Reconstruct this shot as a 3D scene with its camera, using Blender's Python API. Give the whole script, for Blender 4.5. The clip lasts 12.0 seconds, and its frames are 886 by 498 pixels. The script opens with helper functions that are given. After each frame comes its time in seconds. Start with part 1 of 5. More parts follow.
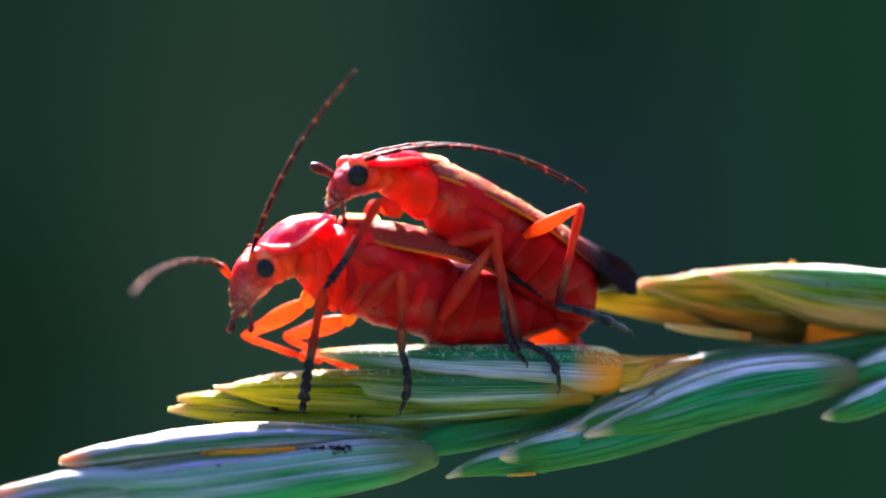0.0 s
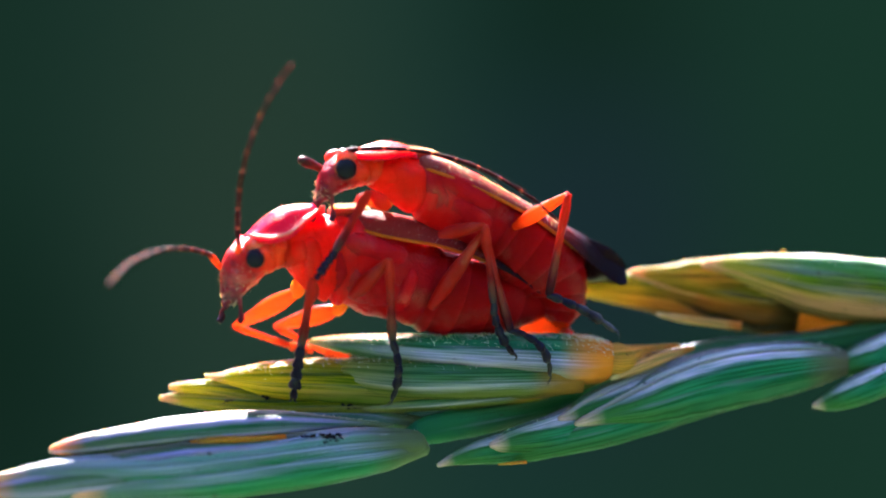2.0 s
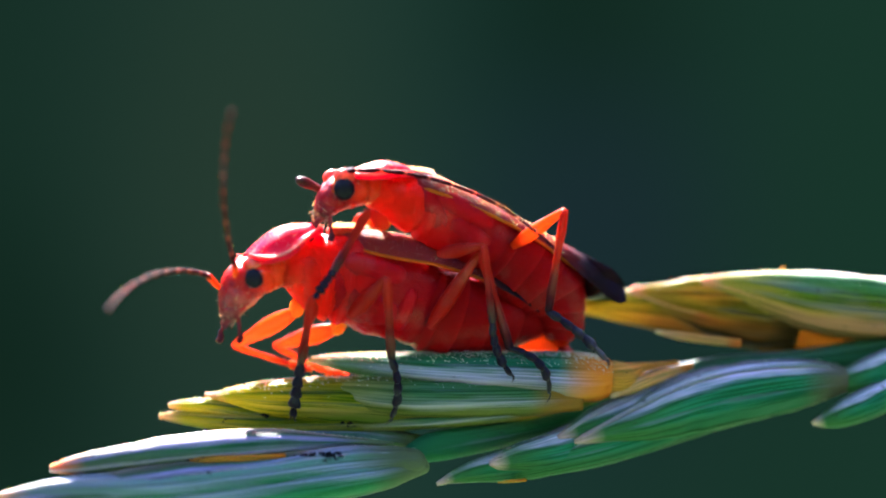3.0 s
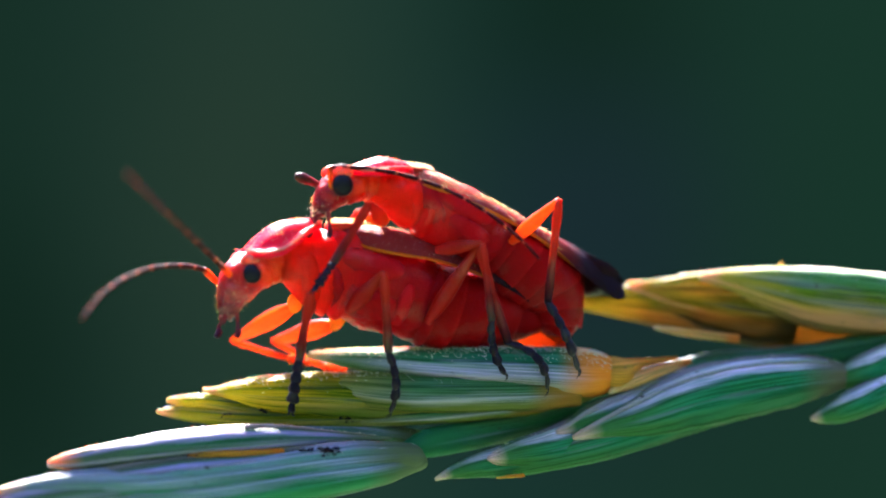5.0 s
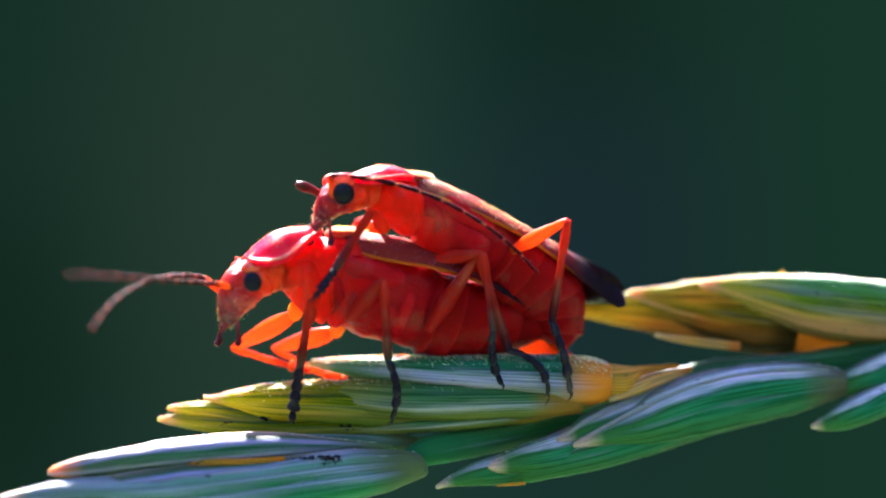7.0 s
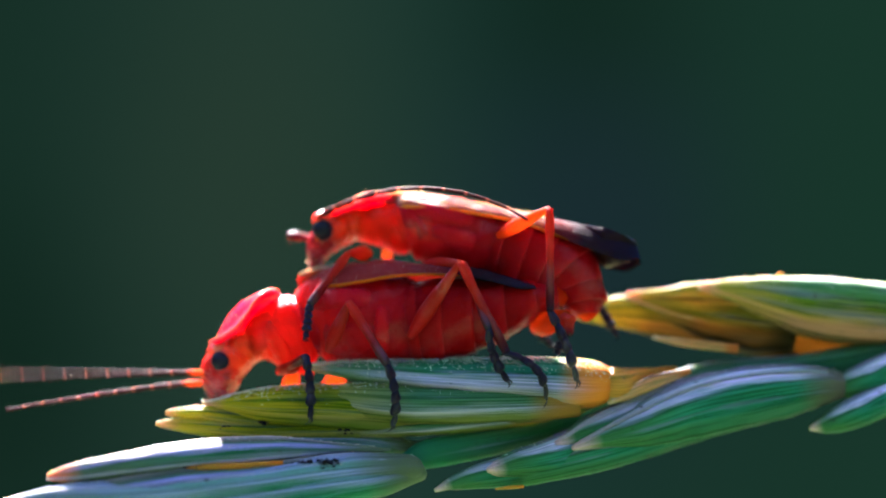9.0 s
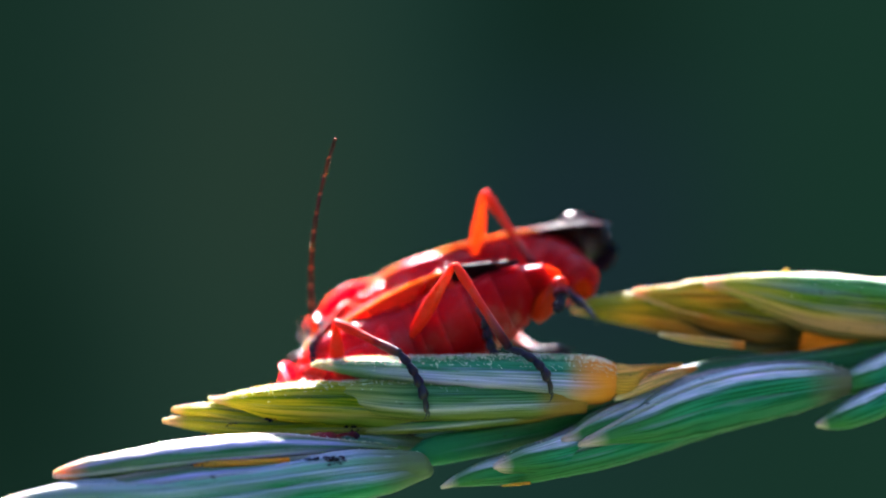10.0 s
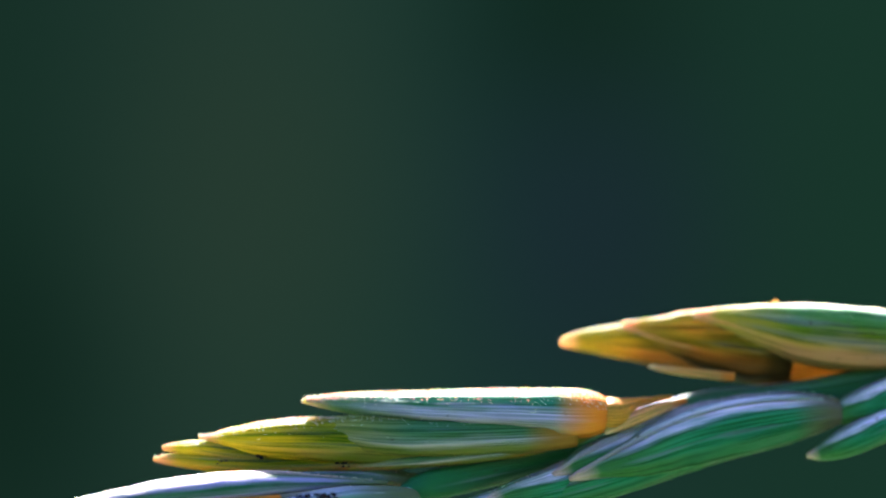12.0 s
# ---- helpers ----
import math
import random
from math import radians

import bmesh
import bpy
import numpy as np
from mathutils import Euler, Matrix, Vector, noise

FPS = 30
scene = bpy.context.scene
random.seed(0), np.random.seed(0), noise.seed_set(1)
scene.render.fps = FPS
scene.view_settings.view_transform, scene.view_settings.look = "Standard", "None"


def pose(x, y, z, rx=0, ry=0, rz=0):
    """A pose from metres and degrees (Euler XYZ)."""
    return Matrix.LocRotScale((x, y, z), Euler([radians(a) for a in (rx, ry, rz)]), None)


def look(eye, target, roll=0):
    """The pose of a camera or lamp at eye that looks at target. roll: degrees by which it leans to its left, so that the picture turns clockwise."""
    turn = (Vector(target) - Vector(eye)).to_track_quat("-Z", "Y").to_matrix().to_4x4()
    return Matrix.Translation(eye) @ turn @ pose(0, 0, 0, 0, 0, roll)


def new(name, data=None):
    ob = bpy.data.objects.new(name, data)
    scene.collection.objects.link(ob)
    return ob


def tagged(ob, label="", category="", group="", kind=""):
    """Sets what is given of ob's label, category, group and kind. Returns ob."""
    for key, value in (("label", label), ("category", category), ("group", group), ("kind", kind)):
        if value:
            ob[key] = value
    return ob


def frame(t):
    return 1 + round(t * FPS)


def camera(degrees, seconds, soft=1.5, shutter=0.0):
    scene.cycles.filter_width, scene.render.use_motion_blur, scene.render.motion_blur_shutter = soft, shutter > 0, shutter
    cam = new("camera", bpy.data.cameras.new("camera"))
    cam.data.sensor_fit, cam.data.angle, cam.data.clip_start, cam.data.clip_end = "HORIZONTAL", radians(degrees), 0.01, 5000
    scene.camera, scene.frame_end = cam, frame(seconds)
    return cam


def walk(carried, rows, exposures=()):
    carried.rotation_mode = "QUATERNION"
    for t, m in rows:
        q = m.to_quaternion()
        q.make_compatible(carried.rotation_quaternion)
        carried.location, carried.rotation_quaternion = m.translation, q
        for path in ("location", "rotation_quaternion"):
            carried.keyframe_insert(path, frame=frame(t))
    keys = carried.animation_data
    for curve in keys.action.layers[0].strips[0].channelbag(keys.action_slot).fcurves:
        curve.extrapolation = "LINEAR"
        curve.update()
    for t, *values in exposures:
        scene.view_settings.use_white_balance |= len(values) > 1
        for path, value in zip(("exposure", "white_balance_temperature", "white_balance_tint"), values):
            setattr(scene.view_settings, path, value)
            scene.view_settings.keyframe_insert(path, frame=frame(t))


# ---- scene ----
# All shapes are given in millimetres round ORIGIN, a point on the grass ear 0.6 m above the meadow.
MM = 0.001
ORIGIN = Vector((0, 0, 0.6))
REACH = 80.0  # from the lens to the ear

# camera: millimetres sideways and upwards, degrees of lean
PATH = [
    (0, -0.270, -0.088, 0.03), (0.5, 0.077, 0.382, -0.19), (1, -0.303, 0.196, -0.13), (1.5, -0.240, -0.171, 0.00),
    (2, -0.047, -0.377, 0.08), (2.5, -0.276, -0.335, 0.07), (3, -0.031, 0.077, -0.01), (3.2, -0.05, -0.25, 0.0),
    (4.1, 0.02, -0.05, 0.0), (4.8, -0.005, 0.085, 0.0), (5, 0.009, -0.039, 0.03), (5.5, -0.004, 0.005, 0.00),
    (6, 0.049, 0.125, -0.08), (6.5, 0.071, 0.213, -0.08), (7, -0.008, 0.158, 0.01), (7.9, 0.01, 0.08, 0.0),
    (8.8, -0.014, -0.029, 0.00), (9, 0.050, 0.242, -0.19), (9.2, -0.128, 0.201, -0.30), (9.5, 0.004, 0.085, -0.10),
    (9.8, -0.027, 0.257, -0.25), (10, -0.106, 0.165, -0.26), (10.2, -0.171, 0.179, 0.00), (10.4, 0.015, 0.257, -0.10),
    (10.5, -0.013, 0.207, -0.09), (10.6, -0.042, 0.129, -0.20), (10.8, -0.114, 0.286, -0.10), (11, -0.222, 0.270, -0.20),
    (11.2, -0.037, 0.443, -0.55), (11.5, 0.041, 0.536, -0.51), (12, 0.185, 1.048, -0.87),
]
EXPOSURE = 3.75
cam = camera(15.94, 12.0, soft=2.0, shutter=0.4)


def stand(x, z, lean):
    eye = ORIGIN + Vector((x, -REACH, z)) * MM
    return look(eye, eye + Vector((0, 1, 0)), lean)


cam.data.dof.use_dof, cam.data.dof.focus_distance, cam.data.dof.aperture_fstop = True, (REACH - 1.1) * MM, 26.0
walk(cam, [(t, stand(x, z, lean)) for t, x, z, lean in PATH], [(0, EXPOSURE, 6000, 22), (12, EXPOSURE, 6000, 22)])

# ---- light: a high sun behind the ear, open sky in front of it ----
SUN = Vector((-0.22, 1.0, 0.95)).normalized()
world = bpy.data.worlds.new("sky")
scene.world = world
world.use_nodes = True
wn = world.node_tree.nodes
sky = wn.new("ShaderNodeTexSky")
sky.sky_type, sky.sun_disc = "NISHITA", False
sky.sun_elevation = math.asin(SUN.z)
sky.sun_rotation = math.atan2(SUN.x, SUN.y)
world.node_tree.links.new(sky.outputs[0], wn["Background"].inputs[0])
wn["Background"].inputs[1].default_value = 0.046
sun = new("sun", bpy.data.lights.new("sun", "SUN"))
sun.data.energy, sun.data.angle, sun.data.color = 5.0, radians(0.8), (1.0, 0.94, 0.84)
sun.matrix_world = look(SUN, (0, 0, 0))


# ---- materials ----
class Nodes:
    """A node material with short ways to add nodes."""

    def __init__(self, name):
        self.mat = bpy.data.materials.new(name)
        self.mat.use_nodes = True
        self.tree = self.mat.node_tree
        self.bsdf = self.tree.nodes["Principled BSDF"]
        self.out = self.tree.nodes["Material Output"]

    def add(self, kind, **values):
        node = self.tree.nodes.new("ShaderNode" + kind)
        for key, value in values.items():
            node.inputs[key.replace("_", " ")].default_value = value
        return node

    def link(self, a, b):
        self.tree.links.new(a, b)

    def noise(self, scale, coords=None, detail=4.0, stretch=(1, 1, 1)):
        """Noise over the object's own coordinates, in millimetres, or over given ones."""
        if coords is None:
            coords = self.add("TexCoord").outputs["Object"]
            stretch = [1000 * s for s in stretch]
        m = self.add("Mapping")
        m.inputs["Scale"].default_value = stretch
        self.link(coords, m.inputs["Vector"])
        n = self.add("TexNoise", Scale=scale, Detail=detail)
        self.link(m.outputs[0], n.inputs["Vector"])
        return n.outputs["Fac"]

    def along(self):
        """How far along the piece (0 to 1), and round it."""
        uv = self.add("UVMap")
        sep = self.add("SeparateXYZ")
        self.link(uv.outputs[0], sep.inputs[0])
        return sep.outputs["Y"], sep.outputs["X"], uv.outputs[0]

    def ramp(self, fac, stops):
        r = self.add("ValToRGB")
        els = r.color_ramp.elements
        while len(els) < len(stops):
            els.new(0.5)
        for el, (p, c) in zip(els, stops):
            el.position, el.color = p, (*c, 1)
        self.link(fac, r.inputs[0])
        return r.outputs[0]

    def mix(self, fac, a, b, how="MIX"):
        n = self.tree.nodes.new("ShaderNodeMix")
        n.data_type, n.blend_type = "RGBA", how
        for value, socket in ((fac, n.inputs[0]), (a, n.inputs[6]), (b, n.inputs[7])):
            if isinstance(value, (int, float)):
                socket.default_value = value
            elif isinstance(value, tuple):
                socket.default_value = (*value, 1)
            else:
                self.link(value, socket)
        return n.outputs[2]

    def bump(self, height, strength, mm):
        b = self.add("Bump", Strength=strength, Distance=mm * MM)
        self.link(height, b.inputs["Height"])
        self.link(b.outputs[0], self.bsdf.inputs["Normal"])

    def glow_through(self, mm, weight, radius=(1.0, 0.25, 0.08)):
        """Light that enters and leaves again some way off."""
        i = self.bsdf.inputs
        i["Subsurface Weight"].default_value = weight
        i["Subsurface Scale"].default_value = mm * MM
        i["Subsurface Radius"].default_value = radius

    def translucent(self, colour, share):
        """Part of the light passes through the thin skin."""
        t = self.add("BsdfTranslucent")
        self.link(colour, t.inputs[0])
        m = self.add("MixShader")
        m.inputs[0].default_value = share
        self.link(self.bsdf.outputs[0], m.inputs[1])
        self.link(t.outputs[0], m.inputs[2])
        self.link(m.outputs[0], self.out.inputs[0])


def chitin(name, stops, rough, sss, share=0.0, coat=0.15, thin=None, fade=(0.7, 0.7), gloss=0.0, rugged=0.35, mottle=False, blot=0.8):
    """Beetle skin: colour along the piece, mottling, fine pits, a clear shine over it."""
    n = Nodes(name)
    v, u, _ = n.along()
    base = n.ramp(v, stops)
    base = n.mix(n.ramp(n.noise(1.3, detail=6), [(0.38, (0, 0, 0)), (0.68, (blot,) * 3)]), base, n.mix(1.0, base, (0.45, 0.35, 0.5), "MULTIPLY"))
    if mottle:
        face = n.ramp(v, [(0.48, (0,) * 3), (0.62, (0.55,) * 3)])
        dark = n.mix(1.0, face, n.ramp(n.noise(4.5, detail=3), [(0.50, (0,) * 3), (0.60, (1,) * 3)]), "MULTIPLY")
        base = n.mix(dark, base, (0.10, 0.008, 0.03))
        pale = n.mix(1.0, face, n.ramp(n.noise(13.0, detail=4), [(0.56, (0,) * 3), (0.68, (0.3,) * 3)]), "MULTIPLY")
        base = n.mix(pale, base, (0.80, 0.16, 0.24))
    n.link(base, n.bsdf.inputs["Base Color"])
    n.link(n.ramp(n.noise(3.0), [(0.3, (rough - 0.1,) * 3), (0.7, (rough + 0.12,) * 3)]), n.bsdf.inputs["Roughness"])
    n.link(n.ramp(n.noise(0.9, detail=5), [(0.50, (gloss * 0.10,) * 3), (0.66, (gloss * 1.5,) * 3)]), n.bsdf.inputs["Specular IOR Level"])
    n.bsdf.inputs["Coat Weight"].default_value = coat
    n.link(n.ramp(n.noise(5.0), [(0.35, (0.10,) * 3), (0.7, (0.34,) * 3)]), n.bsdf.inputs["Coat Roughness"])
    n.glow_through(sss, 0.8)
    n.bump(n.mix(0.5, n.noise(16.0, detail=6), n.noise(4.0, detail=3)), rugged, 0.06)
    if share:
        n.translucent(n.mix(n.ramp(v, [(0.56, (fade[0],) * 3), (0.66, (fade[1],) * 3)]), base, thin) if thin else base, share)
    return n.mat


RED = (0.92, 0.010, 0.004)
ORANGE = (0.92, 0.13, 0.006)
BLACK = (0.009, 0.008, 0.028)
# body colours carry the light: backlit glow in front, shade towards the rear
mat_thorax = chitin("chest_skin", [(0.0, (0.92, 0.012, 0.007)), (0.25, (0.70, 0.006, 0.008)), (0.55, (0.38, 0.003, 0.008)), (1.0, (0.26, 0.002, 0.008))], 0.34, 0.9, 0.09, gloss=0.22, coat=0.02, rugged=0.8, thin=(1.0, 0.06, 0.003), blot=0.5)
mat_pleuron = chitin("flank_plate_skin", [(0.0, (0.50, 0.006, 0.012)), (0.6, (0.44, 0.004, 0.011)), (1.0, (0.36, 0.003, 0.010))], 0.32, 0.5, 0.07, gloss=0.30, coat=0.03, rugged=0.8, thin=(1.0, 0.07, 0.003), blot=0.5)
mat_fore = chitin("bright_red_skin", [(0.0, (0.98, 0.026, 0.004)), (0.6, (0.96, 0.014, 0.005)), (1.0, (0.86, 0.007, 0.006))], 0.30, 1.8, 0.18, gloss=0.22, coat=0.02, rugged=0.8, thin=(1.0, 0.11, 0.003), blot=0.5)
mat_head = chitin("head_skin", [(0.0, (0.95, 0.055, 0.004)), (0.42, (0.85, 0.025, 0.006)), (0.60, (0.55, 0.014, 0.018)), (0.80, (0.34, 0.014, 0.030)), (0.93, (0.10, 0.010, 0.022)), (1.0, (0.04, 0.008, 0.016))], 0.30, 0.5, coat=0.12, gloss=0.6, rugged=1.0, mottle=True)
mat_shield = chitin("pronotum_skin", [(0.0, (0.92, 0.004, 0.040)), (1.0, (0.80, 0.003, 0.022))], 0.28, 0.6, coat=0.10, gloss=0.12, blot=0.25)
mat_brow = chitin("brow_highlight_skin", [(0.0, (0.90, 0.10, 0.06)), (1.0, (0.85, 0.08, 0.05))], 0.28, 0.4, coat=0.5, gloss=0.5)
mat_rim = chitin("pronotum_rim_skin", [(0.0, (0.85, 0.16, 0.16)), (1.0, (0.80, 0.10, 0.10))], 0.3, 0.4, 0.3, coat=0.5, gloss=0.3)
mat_plate = chitin("hairy_plate_skin", [(0.0, (0.40, 0.05, 0.035)), (1.0, (0.40, 0.045, 0.03))], 0.5, 0.3, coat=0.0)
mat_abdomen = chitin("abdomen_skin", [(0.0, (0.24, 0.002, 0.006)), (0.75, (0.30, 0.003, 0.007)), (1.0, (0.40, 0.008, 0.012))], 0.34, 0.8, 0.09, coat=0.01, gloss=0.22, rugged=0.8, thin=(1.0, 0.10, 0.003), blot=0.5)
# orange of the last belly ring stands in for sun shining through
mat_tail = chitin("backlit_tail_skin", [(0.0, (0.50, 0.008, 0.005)), (0.5, (0.80, 0.035, 0.005)), (1.0, (0.90, 0.07, 0.004))], 0.36, 1.6, 0.55, coat=0.0, thin=(1.0, 0.20, 0.005))
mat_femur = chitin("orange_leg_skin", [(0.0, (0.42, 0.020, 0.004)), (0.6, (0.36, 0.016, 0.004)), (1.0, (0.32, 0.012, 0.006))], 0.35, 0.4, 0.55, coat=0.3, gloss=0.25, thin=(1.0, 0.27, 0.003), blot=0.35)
# copy of the leg skin, darkened for thighs on the shaded side
mat_shade_femur = chitin("shaded_leg_skin", [(0.0, (0.36, 0.004, 0.006)), (0.6, (0.32, 0.008, 0.005)), (1.0, (0.32, 0.014, 0.006))], 0.33, 0.4, 0.16, coat=0.06, gloss=0.25, thin=(1.0, 0.25, 0.004), blot=0.2)
mat_coxa = chitin("amber_joint_skin", [(0.0, (0.95, 0.20, 0.01)), (1.0, (0.95, 0.24, 0.01))], 0.35, 0.9, 0.3, coat=0.2, thin=(1.0, 0.5, 0.02))
mat_tibia = chitin("tibia_skin", [(0.0, (0.50, 0.020, 0.010)), (0.40, (0.32, 0.012, 0.010)), (0.75, (0.14, 0.008, 0.012)), (0.93, (0.05, 0.007, 0.016)), (1.0, BLACK)], 0.4, 0.2, 0.20, coat=0.05, gloss=0.25, thin=(0.9, 0.16, 0.01), fade=(0.6, 0.1), blot=0.2)
mat_tarsus = chitin("black_foot_skin", [(0.0, BLACK), (1.0, (0.02, 0.014, 0.034))], 0.4, 0.05, coat=0.04, gloss=0.3)
mat_scape = chitin("antenna_base_skin", [(0.0, ORANGE), (0.75, (0.8, 0.09, 0.01)), (1.0, (0.10, 0.02, 0.02))], 0.35, 0.2, 0.2)
mat_flagellum = chitin("antenna_skin", [(0.0, (0.80, 0.26, 0.16)), (0.08, (0.55, 0.08, 0.05)), (0.13, (0.045, 0.005, 0.009)), (0.92, (0.035, 0.004, 0.008)), (1.0, (0.3, 0.06, 0.06))], 0.5, 0.03, coat=0.0, gloss=0.15)
mat_elytron = chitin("elytron_skin", [(0.0, (0.28, 0.030, 0.042)), (0.40, (0.24, 0.026, 0.036)), (0.58, (0.13, 0.014, 0.022)), (0.68, (0.020, 0.010, 0.018)), (1.0, BLACK)], 0.45, 0.01, 0.22, thin=(0.85, 0.13, 0.05), fade=(0.6, 0.0), coat=0.0, gloss=0.06, rugged=0.8, blot=0.2)
mat_wing_edge = chitin("backlit_edge_skin", [(0.0, (0.70, 0.16, 0.02)), (0.7, (0.60, 0.11, 0.02)), (1.0, (0.03, 0.012, 0.02))], 0.4, 0.2, 0.5, coat=0.0, thin=(1.0, 0.48, 0.04))
mat_hindwing = chitin("folded_wing_skin", [(0.0, (0.03, 0.008, 0.012)), (1.0, (0.008, 0.006, 0.014))], 0.35, 0.02, coat=0.02, gloss=0.15)
mat_mouth = chitin("mouth_skin", [(0.0, (0.34, 0.05, 0.05)), (0.6, (0.12, 0.02, 0.04)), (1.0, (0.03, 0.012, 0.03))], 0.4, 0.1, coat=0.0, gloss=0.15)
mat_club = chitin("club_skin", [(0.0, (0.20, 0.012, 0.016)), (1.0, (0.07, 0.010, 0.016))], 0.4, 0.2, 0.1, gloss=0.4)
mat_fuzz = chitin("pale_hair", [(0.0, (0.80, 0.56, 0.46)), (1.0, (0.9, 0.74, 0.64))], 0.5, 0.05, 0.4)
n = Nodes("eye_lens")
n.link(n.ramp(n.noise(2.0), [(0.3, (0.004, 0.004, 0.010)), (0.8, (0.012, 0.010, 0.03))]), n.bsdf.inputs["Base Color"])
n.bsdf.inputs["Roughness"].default_value = 0.38
n.bsdf.inputs["Specular IOR Level"].default_value = 0.12
vor = n.add("TexVoronoi", Scale=28.0)
mp = n.add("Mapping")
mp.inputs["Scale"].default_value = (1000,) * 3
n.link(n.add("TexCoord").outputs["Object"], mp.inputs[0])
n.link(mp.outputs[0], vor.inputs["Vector"])
n.bump(vor.outputs["Distance"], 0.25, 0.01)
mat_eye = n.mat


def grass(name, zones, base, tip, end, share=0.2, thin=(0.10, 0.42, 0.10), wax_sheen=0.4, far_share=0.8, dark=(0.30, 0.50, 0.34)):
    """A grass bract: bands of colour from its keel (0.25) over its flank (0.5) downwards, lilac ones for painted sky
    sheen, veins along it, a waxy coating with sheen painted in, another colour at base and tip.
    """
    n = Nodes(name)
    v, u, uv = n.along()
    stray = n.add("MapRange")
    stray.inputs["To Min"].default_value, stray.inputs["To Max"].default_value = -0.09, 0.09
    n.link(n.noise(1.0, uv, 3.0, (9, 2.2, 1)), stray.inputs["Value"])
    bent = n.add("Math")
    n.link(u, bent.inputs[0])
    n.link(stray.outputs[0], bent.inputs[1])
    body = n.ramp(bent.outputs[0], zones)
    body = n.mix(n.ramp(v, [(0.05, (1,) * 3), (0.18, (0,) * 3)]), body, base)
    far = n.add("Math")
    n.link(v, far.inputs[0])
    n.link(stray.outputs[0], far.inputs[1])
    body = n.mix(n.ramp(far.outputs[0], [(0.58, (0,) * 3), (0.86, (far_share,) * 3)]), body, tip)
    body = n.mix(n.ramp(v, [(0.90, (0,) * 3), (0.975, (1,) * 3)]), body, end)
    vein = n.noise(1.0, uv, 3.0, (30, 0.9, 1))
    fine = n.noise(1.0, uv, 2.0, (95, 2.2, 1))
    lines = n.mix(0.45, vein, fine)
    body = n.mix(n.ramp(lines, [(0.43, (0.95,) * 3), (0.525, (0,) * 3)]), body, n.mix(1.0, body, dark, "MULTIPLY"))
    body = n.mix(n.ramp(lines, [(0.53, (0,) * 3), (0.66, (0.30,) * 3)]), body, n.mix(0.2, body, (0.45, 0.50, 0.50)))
    # pale lilac streaks: waxy coating together with painted sky sheen
    bloom_sheen = n.ramp(n.mix(0.45, n.noise(1.0, uv, 3.0, (16, 1.1, 1)), n.noise(0.7, None, 4.0, (0.3, 1, 1))), [(0.53, (0, 0, 0)), (0.62, (wax_sheen,) * 3)])
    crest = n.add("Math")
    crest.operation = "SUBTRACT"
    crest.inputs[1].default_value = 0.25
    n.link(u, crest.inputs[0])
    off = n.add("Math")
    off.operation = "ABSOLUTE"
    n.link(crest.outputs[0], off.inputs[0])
    bloom_sheen = n.mix(1.0, bloom_sheen, n.ramp(off.outputs[0], [(0.07, (0,) * 3), (0.15, (1,) * 3)]), "MULTIPLY")
    col = n.mix(bloom_sheen, body, (0.30, 0.28, 0.56))
    specks = n.ramp(n.noise(5.5, None, 2.0, (0.6, 1, 1)), [(0.70, (0, 0, 0)), (0.76, (0.8, 0.8, 0.8))])
    col = n.mix(specks, col, (0.03, 0.025, 0.03))
    col = n.mix(n.ramp(v, [(0.05, (0.95,) * 3), (0.20, (0,) * 3)]), col, base)
    col = n.mix(1.0, col, (1.17, 1.13, 1.15), "MULTIPLY")
    n.link(col, n.bsdf.inputs["Base Color"])
    n.link(n.ramp(n.noise(2.2), [(0.3, (0.42,) * 3), (0.7, (0.62,) * 3)]), n.bsdf.inputs["Roughness"])
    n.bsdf.inputs["Specular IOR Level"].default_value = 0.06
    n.glow_through(0.35, 0.6, (0.8, 1.0, 0.5))
    n.bump(lines, 0.8, 0.07)
    n.translucent(n.mix(0.35, col, n.mix(1.0, thin, n.ramp(lines, [(0.42, (0.25,) * 3), (0.54, (1,) * 3)]), "MULTIPLY")), share)
    return n.mat


STRAW = (0.56, 0.17, 0.018)
GREEN = (0.010, 0.112, 0.058)
OLIVE = (0.11, 0.18, 0.015)
YELLOW = (0.46, 0.38, 0.008)
# lilac stops in the flank bands are sky sheen put into the colour
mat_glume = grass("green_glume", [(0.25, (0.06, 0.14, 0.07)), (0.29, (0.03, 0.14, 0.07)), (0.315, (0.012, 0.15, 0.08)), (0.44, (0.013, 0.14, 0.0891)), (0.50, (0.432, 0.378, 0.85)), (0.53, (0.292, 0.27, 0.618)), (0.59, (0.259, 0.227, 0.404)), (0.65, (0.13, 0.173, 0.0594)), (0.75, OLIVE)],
                  STRAW, (0.07, 0.17, 0.08), (0.40, 0.26, 0.16), 0.12, wax_sheen=0.35)
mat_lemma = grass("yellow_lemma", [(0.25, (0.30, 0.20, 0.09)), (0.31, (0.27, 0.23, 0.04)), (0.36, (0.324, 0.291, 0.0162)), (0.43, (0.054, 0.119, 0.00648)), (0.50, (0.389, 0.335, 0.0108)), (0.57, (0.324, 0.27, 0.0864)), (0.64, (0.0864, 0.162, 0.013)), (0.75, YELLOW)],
                  (0.10, 0.16, 0.05), YELLOW, (0.60, 0.30, 0.20), 0.42, (0.74, 0.62, 0.02), wax_sheen=0.15, dark=(0.16, 0.42, 0.25))
